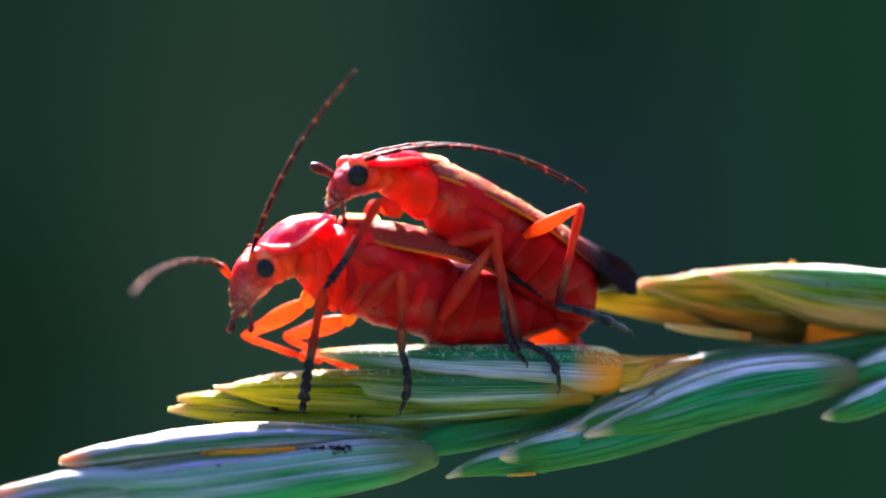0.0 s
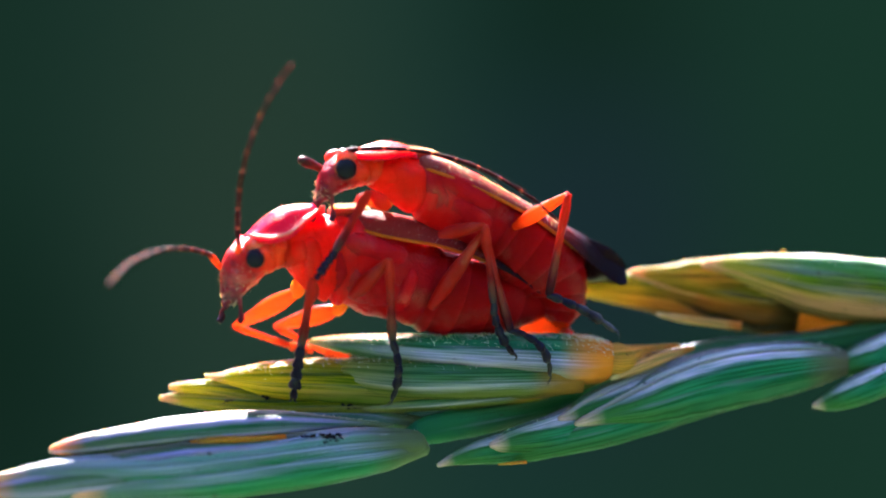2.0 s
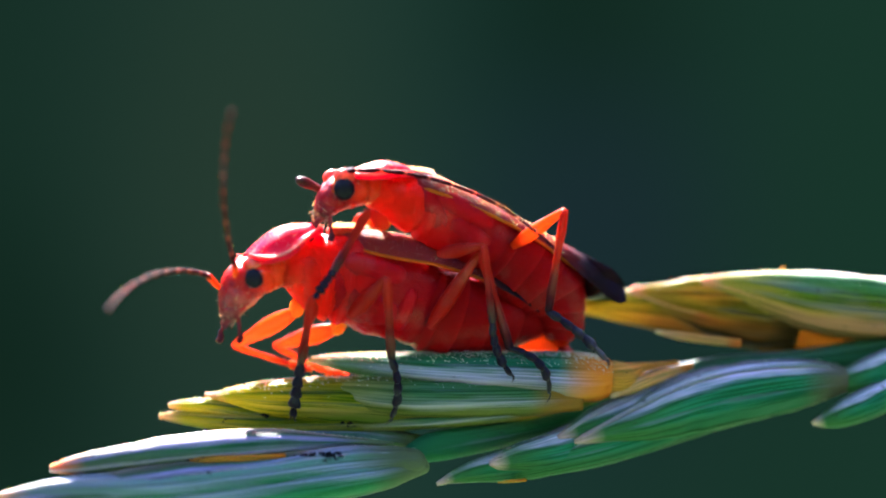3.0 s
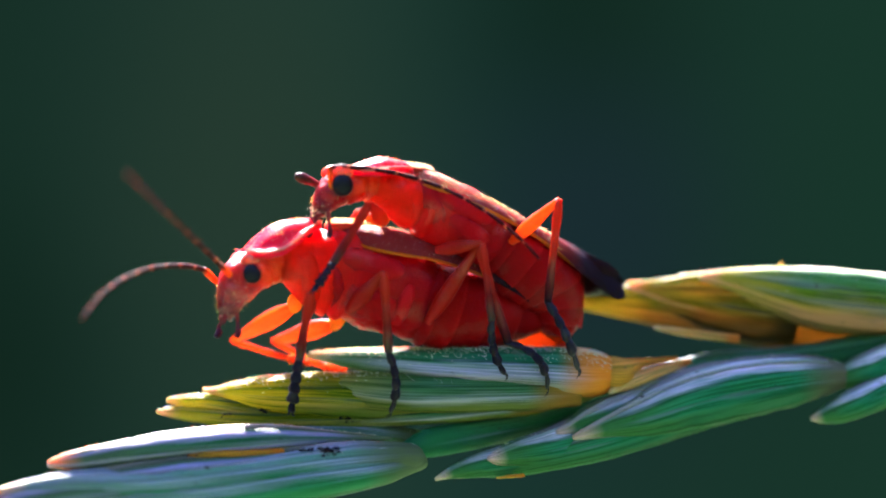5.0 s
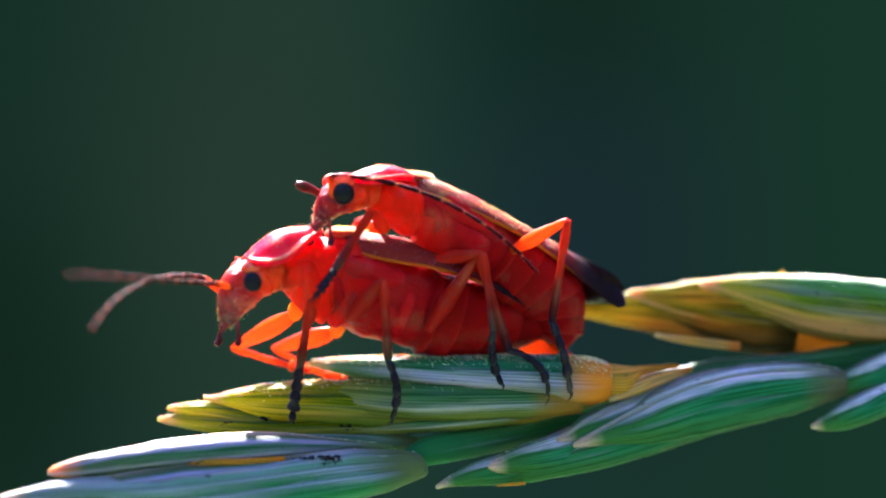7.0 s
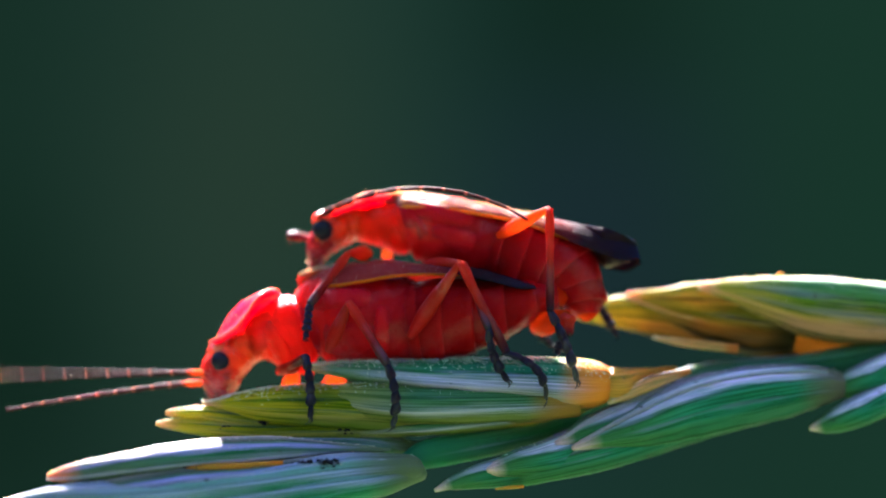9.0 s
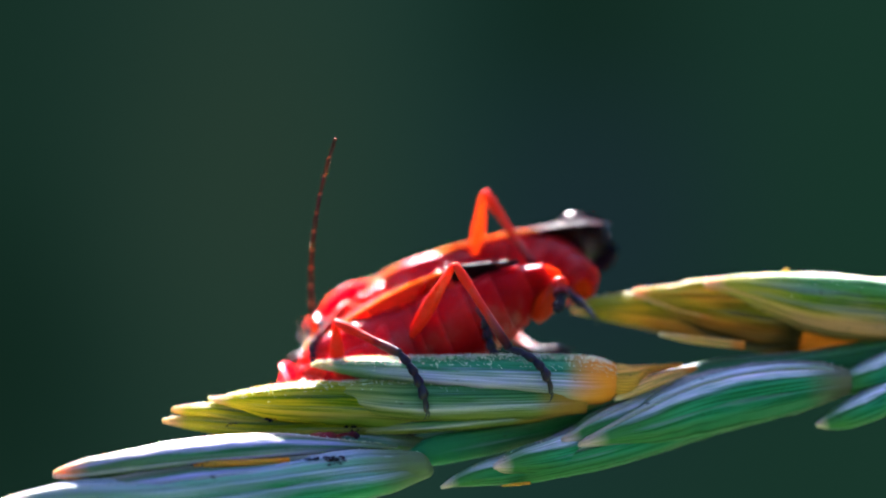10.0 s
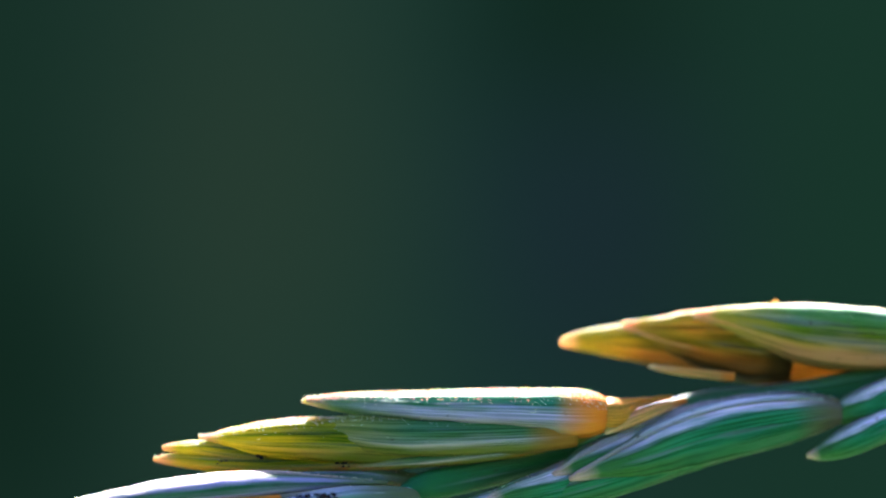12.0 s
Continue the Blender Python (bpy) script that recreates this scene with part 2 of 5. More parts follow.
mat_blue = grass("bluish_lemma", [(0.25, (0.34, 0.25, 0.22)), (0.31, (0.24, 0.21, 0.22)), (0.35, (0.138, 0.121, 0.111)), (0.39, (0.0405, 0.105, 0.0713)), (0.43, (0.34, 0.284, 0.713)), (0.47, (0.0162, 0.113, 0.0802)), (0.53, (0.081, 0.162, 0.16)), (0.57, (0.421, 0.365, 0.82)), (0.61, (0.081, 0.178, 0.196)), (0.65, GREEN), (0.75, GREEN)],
                 (0.10, 0.15, 0.10), (0.15, 0.13, 0.10), (0.80, 0.22, 0.12), 0.10, wax_sheen=0.25, far_share=0.35)
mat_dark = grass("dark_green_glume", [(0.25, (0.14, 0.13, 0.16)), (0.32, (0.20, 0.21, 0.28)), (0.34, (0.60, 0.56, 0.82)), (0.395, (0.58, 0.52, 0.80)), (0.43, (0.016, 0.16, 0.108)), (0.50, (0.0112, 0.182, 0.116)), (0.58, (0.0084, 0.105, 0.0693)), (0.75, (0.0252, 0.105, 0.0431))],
                 (0.09, 0.09, 0.07), (0.04, 0.14, 0.05), (0.55, 0.36, 0.40), 0.16, wax_sheen=0.35)
# last two stops darken the lower flank for the shadow beneath the spikelet
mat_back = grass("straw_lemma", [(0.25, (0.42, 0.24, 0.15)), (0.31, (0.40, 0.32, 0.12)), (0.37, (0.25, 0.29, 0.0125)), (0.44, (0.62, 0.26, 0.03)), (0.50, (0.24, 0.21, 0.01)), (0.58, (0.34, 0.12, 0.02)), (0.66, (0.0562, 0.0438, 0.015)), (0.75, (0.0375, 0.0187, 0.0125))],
                 (0.04, 0.03, 0.012), (0.34, 0.28, 0.04), (0.85, 0.34, 0.26), 0.42, (0.90, 0.52, 0.02), wax_sheen=0.15, dark=(0.24, 0.28, 0.16))
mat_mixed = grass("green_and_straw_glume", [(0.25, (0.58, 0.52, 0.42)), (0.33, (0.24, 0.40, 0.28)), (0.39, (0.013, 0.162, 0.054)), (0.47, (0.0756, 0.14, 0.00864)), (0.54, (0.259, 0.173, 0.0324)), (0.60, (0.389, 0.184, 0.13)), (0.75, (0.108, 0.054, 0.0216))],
                  GREEN, (0.42, 0.32, 0.06), (0.85, 0.34, 0.28), 0.30, (0.30, 0.42, 0.06), wax_sheen=0.2)
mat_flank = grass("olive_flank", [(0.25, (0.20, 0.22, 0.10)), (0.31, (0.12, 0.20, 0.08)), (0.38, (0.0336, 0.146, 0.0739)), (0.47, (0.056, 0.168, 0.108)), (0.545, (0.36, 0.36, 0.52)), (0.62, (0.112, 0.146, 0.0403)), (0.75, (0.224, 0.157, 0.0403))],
                  (0.26, 0.13, 0.03), (0.26, 0.25, 0.06), (0.80, 0.55, 0.30), 0.28, (0.45, 0.42, 0.06), wax_sheen=0.3)
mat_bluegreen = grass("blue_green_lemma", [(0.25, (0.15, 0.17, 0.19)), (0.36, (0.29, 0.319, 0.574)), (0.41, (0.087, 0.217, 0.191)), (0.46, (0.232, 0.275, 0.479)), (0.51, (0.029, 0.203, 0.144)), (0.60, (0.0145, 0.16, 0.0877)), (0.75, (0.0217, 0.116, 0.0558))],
                      (0.07, 0.10, 0.06), (0.16, 0.18, 0.26), (0.80, 0.35, 0.25), 0.10, wax_sheen=0.35, far_share=0.55)
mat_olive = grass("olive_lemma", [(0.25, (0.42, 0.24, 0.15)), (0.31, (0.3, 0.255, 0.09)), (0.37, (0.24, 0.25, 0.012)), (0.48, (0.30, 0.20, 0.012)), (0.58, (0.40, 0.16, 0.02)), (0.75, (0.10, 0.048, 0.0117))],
                  (0.05, 0.035, 0.015), (0.20, 0.22, 0.02), (0.85, 0.45, 0.30), 0.42, (0.85, 0.60, 0.03), wax_sheen=0.1)
mat_cream = grass("cream_membrane", [(0.25, (0.55, 0.20, 0.05)), (0.75, (0.72, 0.42, 0.20))], (0.50, 0.15, 0.03), (0.62, 0.34, 0.20), (0.70, 0.48, 0.34), 0.2, (0.75, 0.42, 0.16), wax_sheen=0.1)
mat_rachis = grass("stem_green", [(0.25, (0.16, 0.17, 0.18)), (0.38, (0.05, 0.14, 0.10)), (0.50, GREEN), (0.75, (0.06, 0.07, 0.04))], GREEN, (0.02, 0.10, 0.05), (0.12, 0.10, 0.12), 0.08, wax_sheen=0.3)
mat_collar = grass("straw_collar", [(0.25, (0.55, 0.20, 0.04)), (0.5, (0.66, 0.25, 0.03)), (0.75, (0.34, 0.13, 0.03))], STRAW, (0.50, 0.24, 0.05), STRAW, 0.22, (0.7, 0.32, 0.04), wax_sheen=0.1)
# lilac strips that draw the highlight along rolled bract edges
mat_margin = grass("highlight_edge", [(0.25, (0.34, 0.35, 0.48)), (0.75, (0.30, 0.30, 0.42))], (0.20, 0.25, 0.26), (0.36, 0.34, 0.42), (0.5, 0.32, 0.36), 0.2, wax_sheen=0.4)
mat_hair = chitin("pale_bristle", [(0.0, (0.8, 0.8, 0.68)), (1.0, (0.85, 0.85, 0.75))], 0.5, 0.02, 0.3)
mat_speck = chitin("dark_debris", [(0.0, (0.020, 0.020, 0.035)), (1.0, (0.015, 0.015, 0.03))], 0.9, 0.01, coat=0.0)

n = Nodes("meadow_soil")
n.link(n.ramp(n.noise(0.004, detail=8), [(0.3, (0.02, 0.05, 0.012)), (0.7, (0.06, 0.10, 0.03))]), n.bsdf.inputs["Base Color"])
n.bsdf.inputs["Roughness"].default_value = 0.9
mat_ground = n.mat

n = Nodes("sky_blocking_leaves")
n.link(n.ramp(n.noise(0.02, detail=8), [(0.3, (0.008, 0.022, 0.008)), (0.7, (0.030, 0.060, 0.018))]), n.bsdf.inputs["Base Color"])
n.bsdf.inputs["Roughness"].default_value = 0.8
mat_sky_block = n.mat

# glowing backdrop for the far hedge: blur and shade painted as soft dark green patches
n = Nodes("far_hedge_glow")
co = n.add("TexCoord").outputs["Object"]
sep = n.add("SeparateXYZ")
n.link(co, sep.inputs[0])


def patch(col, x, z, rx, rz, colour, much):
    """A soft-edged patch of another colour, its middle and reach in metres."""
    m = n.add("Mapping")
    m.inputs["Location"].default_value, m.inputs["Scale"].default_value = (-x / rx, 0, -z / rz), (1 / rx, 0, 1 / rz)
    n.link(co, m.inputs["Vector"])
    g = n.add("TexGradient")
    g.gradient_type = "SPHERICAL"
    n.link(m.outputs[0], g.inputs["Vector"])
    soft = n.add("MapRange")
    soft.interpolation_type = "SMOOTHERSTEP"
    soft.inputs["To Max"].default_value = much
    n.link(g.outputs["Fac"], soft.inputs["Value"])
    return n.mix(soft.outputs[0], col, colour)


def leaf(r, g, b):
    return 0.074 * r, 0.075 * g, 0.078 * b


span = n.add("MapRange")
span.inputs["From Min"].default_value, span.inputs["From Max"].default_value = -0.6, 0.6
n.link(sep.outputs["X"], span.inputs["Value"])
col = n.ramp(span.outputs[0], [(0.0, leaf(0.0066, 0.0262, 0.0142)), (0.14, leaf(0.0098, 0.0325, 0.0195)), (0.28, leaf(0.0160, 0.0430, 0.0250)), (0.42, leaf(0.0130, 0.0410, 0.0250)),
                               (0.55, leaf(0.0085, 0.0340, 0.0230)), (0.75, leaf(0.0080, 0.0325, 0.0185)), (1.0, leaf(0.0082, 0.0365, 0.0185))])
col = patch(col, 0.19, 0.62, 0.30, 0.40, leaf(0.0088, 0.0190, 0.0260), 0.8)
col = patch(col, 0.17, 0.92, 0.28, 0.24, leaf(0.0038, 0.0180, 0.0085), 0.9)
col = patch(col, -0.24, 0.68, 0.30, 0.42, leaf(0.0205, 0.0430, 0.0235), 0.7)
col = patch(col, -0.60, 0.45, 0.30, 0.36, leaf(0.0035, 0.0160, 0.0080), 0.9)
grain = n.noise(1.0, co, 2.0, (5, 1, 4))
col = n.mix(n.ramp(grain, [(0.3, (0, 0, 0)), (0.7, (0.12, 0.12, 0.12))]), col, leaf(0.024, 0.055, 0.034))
# the backdrop emits its painted colours and takes no light
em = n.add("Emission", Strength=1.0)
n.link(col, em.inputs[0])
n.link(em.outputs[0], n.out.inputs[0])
mat_hedge_glow = n.mat


# ---- mesh helpers ----
def smooth_rows(rows, sub):
    """Rows of numbers, passed through by a smooth curve with sub steps between them."""
    a = np.array(rows, float)
    p = np.vstack([2 * a[0] - a[1], a, 2 * a[-1] - a[-2]])
    out = []
    for i in range(1, len(p) - 2):
        for s in np.arange(sub) / sub:
            out.append(0.5 * (2 * p[i] + (p[i + 1] - p[i - 1]) * s + (2 * p[i - 1] - 5 * p[i] + 4 * p[i + 1] - p[i + 2]) * s * s
                              + (3 * p[i] - p[i - 1] - 3 * p[i + 1] + p[i + 2]) * s ** 3))
    return np.array(out + [a[-1]])


def loft(rows, sub=5, sides=18, power=2.0, ridges=0, ridge=0.0, bm=None, wobble=0.0, grooves=()):
    """A closed skin round a curved axis. Rows: x, y, z, radius up, radius down, radius sideways, all in millimetres."""
    bm = bm or bmesh.new()
    uv = bm.loops.layers.uv.verify()
    st = smooth_rows(rows, sub)
    st[:, 3:] = np.maximum(st[:, 3:], 0.004)
    run = np.concatenate([[0], np.cumsum(np.linalg.norm(np.diff(st[:, :3], axis=0), axis=1))])
    run /= run[-1]
    rings, side = [], Vector((0, 1, 0))
    for i, row in enumerate(st):
        c = Vector(row[:3])
        tan = Vector(st[min(i + 1, len(st) - 1)][:3] - st[max(i - 1, 0)][:3]).normalized()
        if abs(tan.y) > 0.8 and i == 0:
            side = Vector((1, 0, 0))
        side = (side - tan * side.dot(tan)).normalized()
        up = side.cross(tan) if side.cross(tan).z > 0 or i else tan.cross(side)
        if i == 0:
            flip = 1 if side.cross(tan).z >= 0 else -1
        up = side.cross(tan) * flip
        ring = []
        for k in range(sides):
            a = 2 * math.pi * k / sides
            ca, sa = math.cos(a), math.sin(a)
            q = 1 / (abs(ca) ** power + abs(sa) ** power) ** (1 / power)
            q *= 1 + ridge * math.cos(ridges * a)
            if wobble:
                q *= 1 + wobble * noise.noise(Vector((row[0] * 2.1, a * 1.3, row[2] * 2.1)))
            for at, slant, wide, deep in grooves:
                q *= 1 - deep * math.exp(-(((run[i] - at - slant * sa) / wide) ** 2)) * (0.35 + 0.65 * abs(ca))
            r = row[3] if sa > 0 else row[4]
            ring.append(bm.verts.new((c + side * (ca * q * row[5]) + up * (sa * q * r)) * MM))
        rings.append(ring)

    def face(vs, uvs):
        f = bm.faces.new(vs)
        f.smooth = True
        for loop, w in zip(f.loops, uvs):
            loop[uv].uv = w

    for i in range(len(rings) - 1):
        for k in range(sides):
            k2, u, u2 = (k + 1) % sides, k / sides, (k + 1) / sides
            face((rings[i][k], rings[i][k2], rings[i + 1][k2], rings[i + 1][k]),
                 ((u, run[i]), (u2, run[i]), (u2, run[i + 1]), (u, run[i + 1])))
    for ring, w in ((rings[0], 0.0), (rings[-1], 1.0)):
        face(ring, [(k / sides, w) for k in range(sides)])
    return bm


def tube(points, radii, sub=4, sides=10, **more):
    return loft([(*p, r, r, r) for p, r in zip(points, radii)], sub, sides, **more)


def part(name, bm, material, parent, label="", second=None):
    """One mesh object under a thing or under a part."""
    bmesh.ops.recalc_face_normals(bm, faces=bm.faces)
    me = bpy.data.meshes.new(name)
    bm.to_mesh(me)
    bm.free()
    me.materials.append(material)
    if second:
        me.materials.append(second)
    ob = new(name, me)
    ob.parent = parent
    return tagged(ob, label)


def ball(c, r, sides=16, flat=(1, 1, 1)):
    bm = bmesh.new()
    bmesh.ops.create_uvsphere(bm, u_segments=sides, v_segments=sides // 2 + 2, radius=1)
    for v in bm.verts:
        v.co = Vector([(c[i] + v.co[i] * r * flat[i]) * MM for i in range(3)])
    for f in bm.faces:
        f.smooth = True
    return bm


def spikes(bm, roots, length, rng, lean, thick=0.012, slot=0):
    """Short tapering hairs on a skin. Roots: place and outward direction, in millimetres."""
    uv = bm.loops.layers.uv.verify()
    for p, d in roots:
        d = (Vector(d) + Vector(lean) + Vector([rng.gauss(0, 0.25) for _ in range(3)])).normalized()
        a = d.orthogonal().normalized()
        b = d.cross(a)
        base = [bm.verts.new((Vector(p) + (a * math.cos(w) + b * math.sin(w)) * thick) * MM) for w in (0, 2.1, 4.2)]
        top = bm.verts.new((Vector(p) + d * length * rng.uniform(0.5, 1.2)) * MM)
        for k in range(3):
            bm.faces.new((base[k], base[(k + 1) % 3], top)).material_index = slot


# ---- the setting ----
bm = bmesh.new()
bmesh.ops.create_grid(bm, x_segments=8, y_segments=8, size=150)
ground = tagged(part("ground", bm, mat_ground, None), "dark green meadow ground", "ground", kind="structure")
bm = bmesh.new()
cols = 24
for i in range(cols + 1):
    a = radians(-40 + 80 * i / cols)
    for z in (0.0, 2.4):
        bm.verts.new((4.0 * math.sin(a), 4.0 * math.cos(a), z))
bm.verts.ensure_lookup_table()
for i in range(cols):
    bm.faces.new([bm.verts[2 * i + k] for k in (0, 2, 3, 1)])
hedge = tagged(part("backdrop", bm, mat_hedge_glow, None), "dark green hedge far out of focus", "hedge", kind="structure")

# unseen growth added round the lens to block low sky and darken reflections
bm = bmesh.new()
rnd, turns, tall = random.Random(3), 70, 5
for i in range(turns + 1):
    a = radians(40 + 280 * i / turns)
    for k in range(tall + 1):
        reach = 4.0 + rnd.uniform(-0.12, 0.12) + (0 if k < tall else 0.25)
        bm.verts.new((reach * math.sin(a), reach * math.cos(a), (2.6 + rnd.uniform(-0.25, 0.25)) * k / tall))
bm.verts.ensure_lookup_table()
for i in range(turns):
    for k in range(tall):
        p = i * (tall + 1) + k
        bm.faces.new([bm.verts[q] for q in (p, p + 1, p + tall + 2, p + tall + 1)])
tagged(part("hedge", bm, mat_sky_block, None), "dark green hedge round the meadow", "hedge", kind="structure")

# ---- the grass ear ----
ear = tagged(new("grass_ear"), "green grass ear with yellowish overlapping bracts on a drooping stem", "grass ear")
ear.location = ORIGIN
rng = random.Random(4)


def bract(name, parent, material, rows, label="", ridges=9, hairs=0, hair=0.05, ridge=0.03):
    """A boat-shaped bract with ribs, and bristles on its keel."""
    bm = loft(rows, 8, 54, 2.0, ridges, ridge, wobble=0.06)
    if hairs:
        st = smooth_rows(rows, 80)
        roots = []
        for _ in range(hairs):
            r = st[int(rng.uniform(0.05, 0.98) * (len(st) - 1))]
            w = rng.gauss(0, 0.5)
            roots.append(((r[0], r[1] + r[5] * math.sin(w), r[2] + r[3] * math.cos(w)), (0, math.sin(w), math.cos(w))))
        spikes(bm, roots, hair, rng, (-0.9, 0, 0), 0.012, 1)
    return part(name, bm, material, parent, label, mat_hair)


def spikelet(label, core, core_mat):
    """A spikelet: its innermost floret, on which the bracts lie."""
    return part("spikelet", loft(core, 6, 28, wobble=0.04), core_mat, ear, label)


def margin(parent, rows, near, raise_, material=None):
    """A pale strip along the rolled edge of a bract; by default lilac, a painted highlight."""
    st = smooth_rows(rows, 4)[3:]
    pts = [Vector((r[0], r[1] - r[5] * near, r[2] + r[3] * raise_)) for r in st]
    k = len(pts) - 1
    part("margin", loft([(*p, 0.035 + 0.02 * math.sin(3.1 * i / k), 0.045, 0.03) for i, p in enumerate(pts)], 2, 8, wobble=0.3), material or mat_margin, parent, "pale membranous edge")


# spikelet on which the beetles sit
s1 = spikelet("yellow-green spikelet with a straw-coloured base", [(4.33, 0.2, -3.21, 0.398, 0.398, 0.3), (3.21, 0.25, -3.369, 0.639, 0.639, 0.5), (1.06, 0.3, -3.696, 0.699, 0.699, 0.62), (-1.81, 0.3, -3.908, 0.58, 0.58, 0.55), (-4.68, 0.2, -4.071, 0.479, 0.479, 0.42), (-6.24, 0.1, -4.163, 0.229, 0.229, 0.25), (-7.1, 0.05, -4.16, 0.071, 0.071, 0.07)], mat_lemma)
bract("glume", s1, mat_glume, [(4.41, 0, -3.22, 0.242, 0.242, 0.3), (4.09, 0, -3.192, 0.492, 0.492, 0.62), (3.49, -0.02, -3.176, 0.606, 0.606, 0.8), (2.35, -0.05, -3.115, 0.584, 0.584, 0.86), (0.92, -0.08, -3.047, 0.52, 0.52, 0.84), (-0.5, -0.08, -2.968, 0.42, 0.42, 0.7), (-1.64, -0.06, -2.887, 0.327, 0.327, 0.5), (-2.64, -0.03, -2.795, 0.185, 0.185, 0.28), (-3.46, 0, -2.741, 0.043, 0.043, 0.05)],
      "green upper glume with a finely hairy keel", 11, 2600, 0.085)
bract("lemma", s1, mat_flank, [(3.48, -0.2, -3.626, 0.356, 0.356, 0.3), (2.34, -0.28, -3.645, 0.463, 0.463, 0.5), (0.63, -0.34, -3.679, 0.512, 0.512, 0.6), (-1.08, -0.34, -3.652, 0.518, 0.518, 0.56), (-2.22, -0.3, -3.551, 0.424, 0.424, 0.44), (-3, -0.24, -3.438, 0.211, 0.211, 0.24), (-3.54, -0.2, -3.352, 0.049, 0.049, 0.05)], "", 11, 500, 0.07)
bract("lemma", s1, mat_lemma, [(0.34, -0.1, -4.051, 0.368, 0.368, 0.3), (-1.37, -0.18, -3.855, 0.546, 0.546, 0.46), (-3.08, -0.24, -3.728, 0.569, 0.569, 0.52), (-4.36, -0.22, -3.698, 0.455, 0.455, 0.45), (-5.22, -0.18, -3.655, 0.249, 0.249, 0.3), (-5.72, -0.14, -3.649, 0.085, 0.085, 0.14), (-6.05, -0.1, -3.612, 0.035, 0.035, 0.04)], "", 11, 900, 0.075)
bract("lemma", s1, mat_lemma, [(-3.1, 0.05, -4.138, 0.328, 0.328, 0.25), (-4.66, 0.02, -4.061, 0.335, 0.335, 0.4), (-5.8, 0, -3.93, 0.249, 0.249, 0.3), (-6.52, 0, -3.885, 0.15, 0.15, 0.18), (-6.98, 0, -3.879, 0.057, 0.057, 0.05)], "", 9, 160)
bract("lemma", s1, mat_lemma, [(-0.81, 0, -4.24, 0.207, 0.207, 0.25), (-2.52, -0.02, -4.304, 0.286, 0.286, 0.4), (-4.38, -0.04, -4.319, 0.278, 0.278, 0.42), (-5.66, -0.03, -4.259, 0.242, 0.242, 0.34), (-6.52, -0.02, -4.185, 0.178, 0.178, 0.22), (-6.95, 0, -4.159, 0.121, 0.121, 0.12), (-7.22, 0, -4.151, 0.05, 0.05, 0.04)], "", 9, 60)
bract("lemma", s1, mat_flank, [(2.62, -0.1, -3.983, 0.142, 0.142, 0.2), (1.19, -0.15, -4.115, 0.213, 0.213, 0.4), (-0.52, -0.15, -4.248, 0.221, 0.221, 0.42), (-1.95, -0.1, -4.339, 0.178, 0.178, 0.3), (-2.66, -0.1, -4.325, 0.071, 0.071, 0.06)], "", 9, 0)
part("collar", loft([(5.99, 0.9, -2.84, 0.057, 0.057, 0.08), (5.11, 0.6, -2.94, 0.127, 0.127, 0.18), (4.62, 0.25, -3.13, 0.34, 0.34, 0.42), (4.36, 0.05, -3.2, 0.45, 0.45, 0.58), (4.1, 0, -3.2, 0.36, 0.36, 0.44), (3.9, 0, -3.2, 0.2, 0.2, 0.25)], 6, 30, wobble=0.05), mat_collar, s1, "straw-yellow swollen base")
bract("stalklet", s1, mat_cream, [(6.32, 0.5, -2.88, 0.062, 0.062, 0.06), (5.51, 0.2, -3.13, 0.15, 0.15, 0.16), (4.77, -0.05, -3.39, 0.173, 0.173, 0.24), (4.39, -0.2, -3.56, 0.104, 0.104, 0.16), (4.19, -0.25, -3.651, 0.046, 0.046, 0.05)], "cream membranous stalk of the spikelet", 5)

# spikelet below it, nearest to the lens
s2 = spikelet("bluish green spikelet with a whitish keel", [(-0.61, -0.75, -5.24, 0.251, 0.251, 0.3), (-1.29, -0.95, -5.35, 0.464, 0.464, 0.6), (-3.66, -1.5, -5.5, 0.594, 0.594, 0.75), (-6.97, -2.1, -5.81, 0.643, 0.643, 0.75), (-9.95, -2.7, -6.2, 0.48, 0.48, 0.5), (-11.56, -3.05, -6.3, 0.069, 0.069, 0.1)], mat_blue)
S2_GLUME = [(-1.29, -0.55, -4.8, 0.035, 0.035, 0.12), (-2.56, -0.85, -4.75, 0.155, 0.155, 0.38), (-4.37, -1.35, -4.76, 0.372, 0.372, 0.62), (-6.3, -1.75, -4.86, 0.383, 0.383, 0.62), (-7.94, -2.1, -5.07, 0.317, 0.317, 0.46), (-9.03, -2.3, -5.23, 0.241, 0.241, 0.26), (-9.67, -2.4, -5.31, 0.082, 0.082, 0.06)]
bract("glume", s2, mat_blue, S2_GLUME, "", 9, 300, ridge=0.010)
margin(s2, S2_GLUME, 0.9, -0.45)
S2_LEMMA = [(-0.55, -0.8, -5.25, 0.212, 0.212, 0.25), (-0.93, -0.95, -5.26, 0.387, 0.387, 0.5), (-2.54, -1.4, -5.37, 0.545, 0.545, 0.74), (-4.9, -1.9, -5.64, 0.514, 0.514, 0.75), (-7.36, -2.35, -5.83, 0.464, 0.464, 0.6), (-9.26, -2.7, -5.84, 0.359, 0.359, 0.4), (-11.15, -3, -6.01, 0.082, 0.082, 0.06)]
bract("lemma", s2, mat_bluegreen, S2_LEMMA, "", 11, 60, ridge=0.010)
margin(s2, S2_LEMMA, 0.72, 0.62)
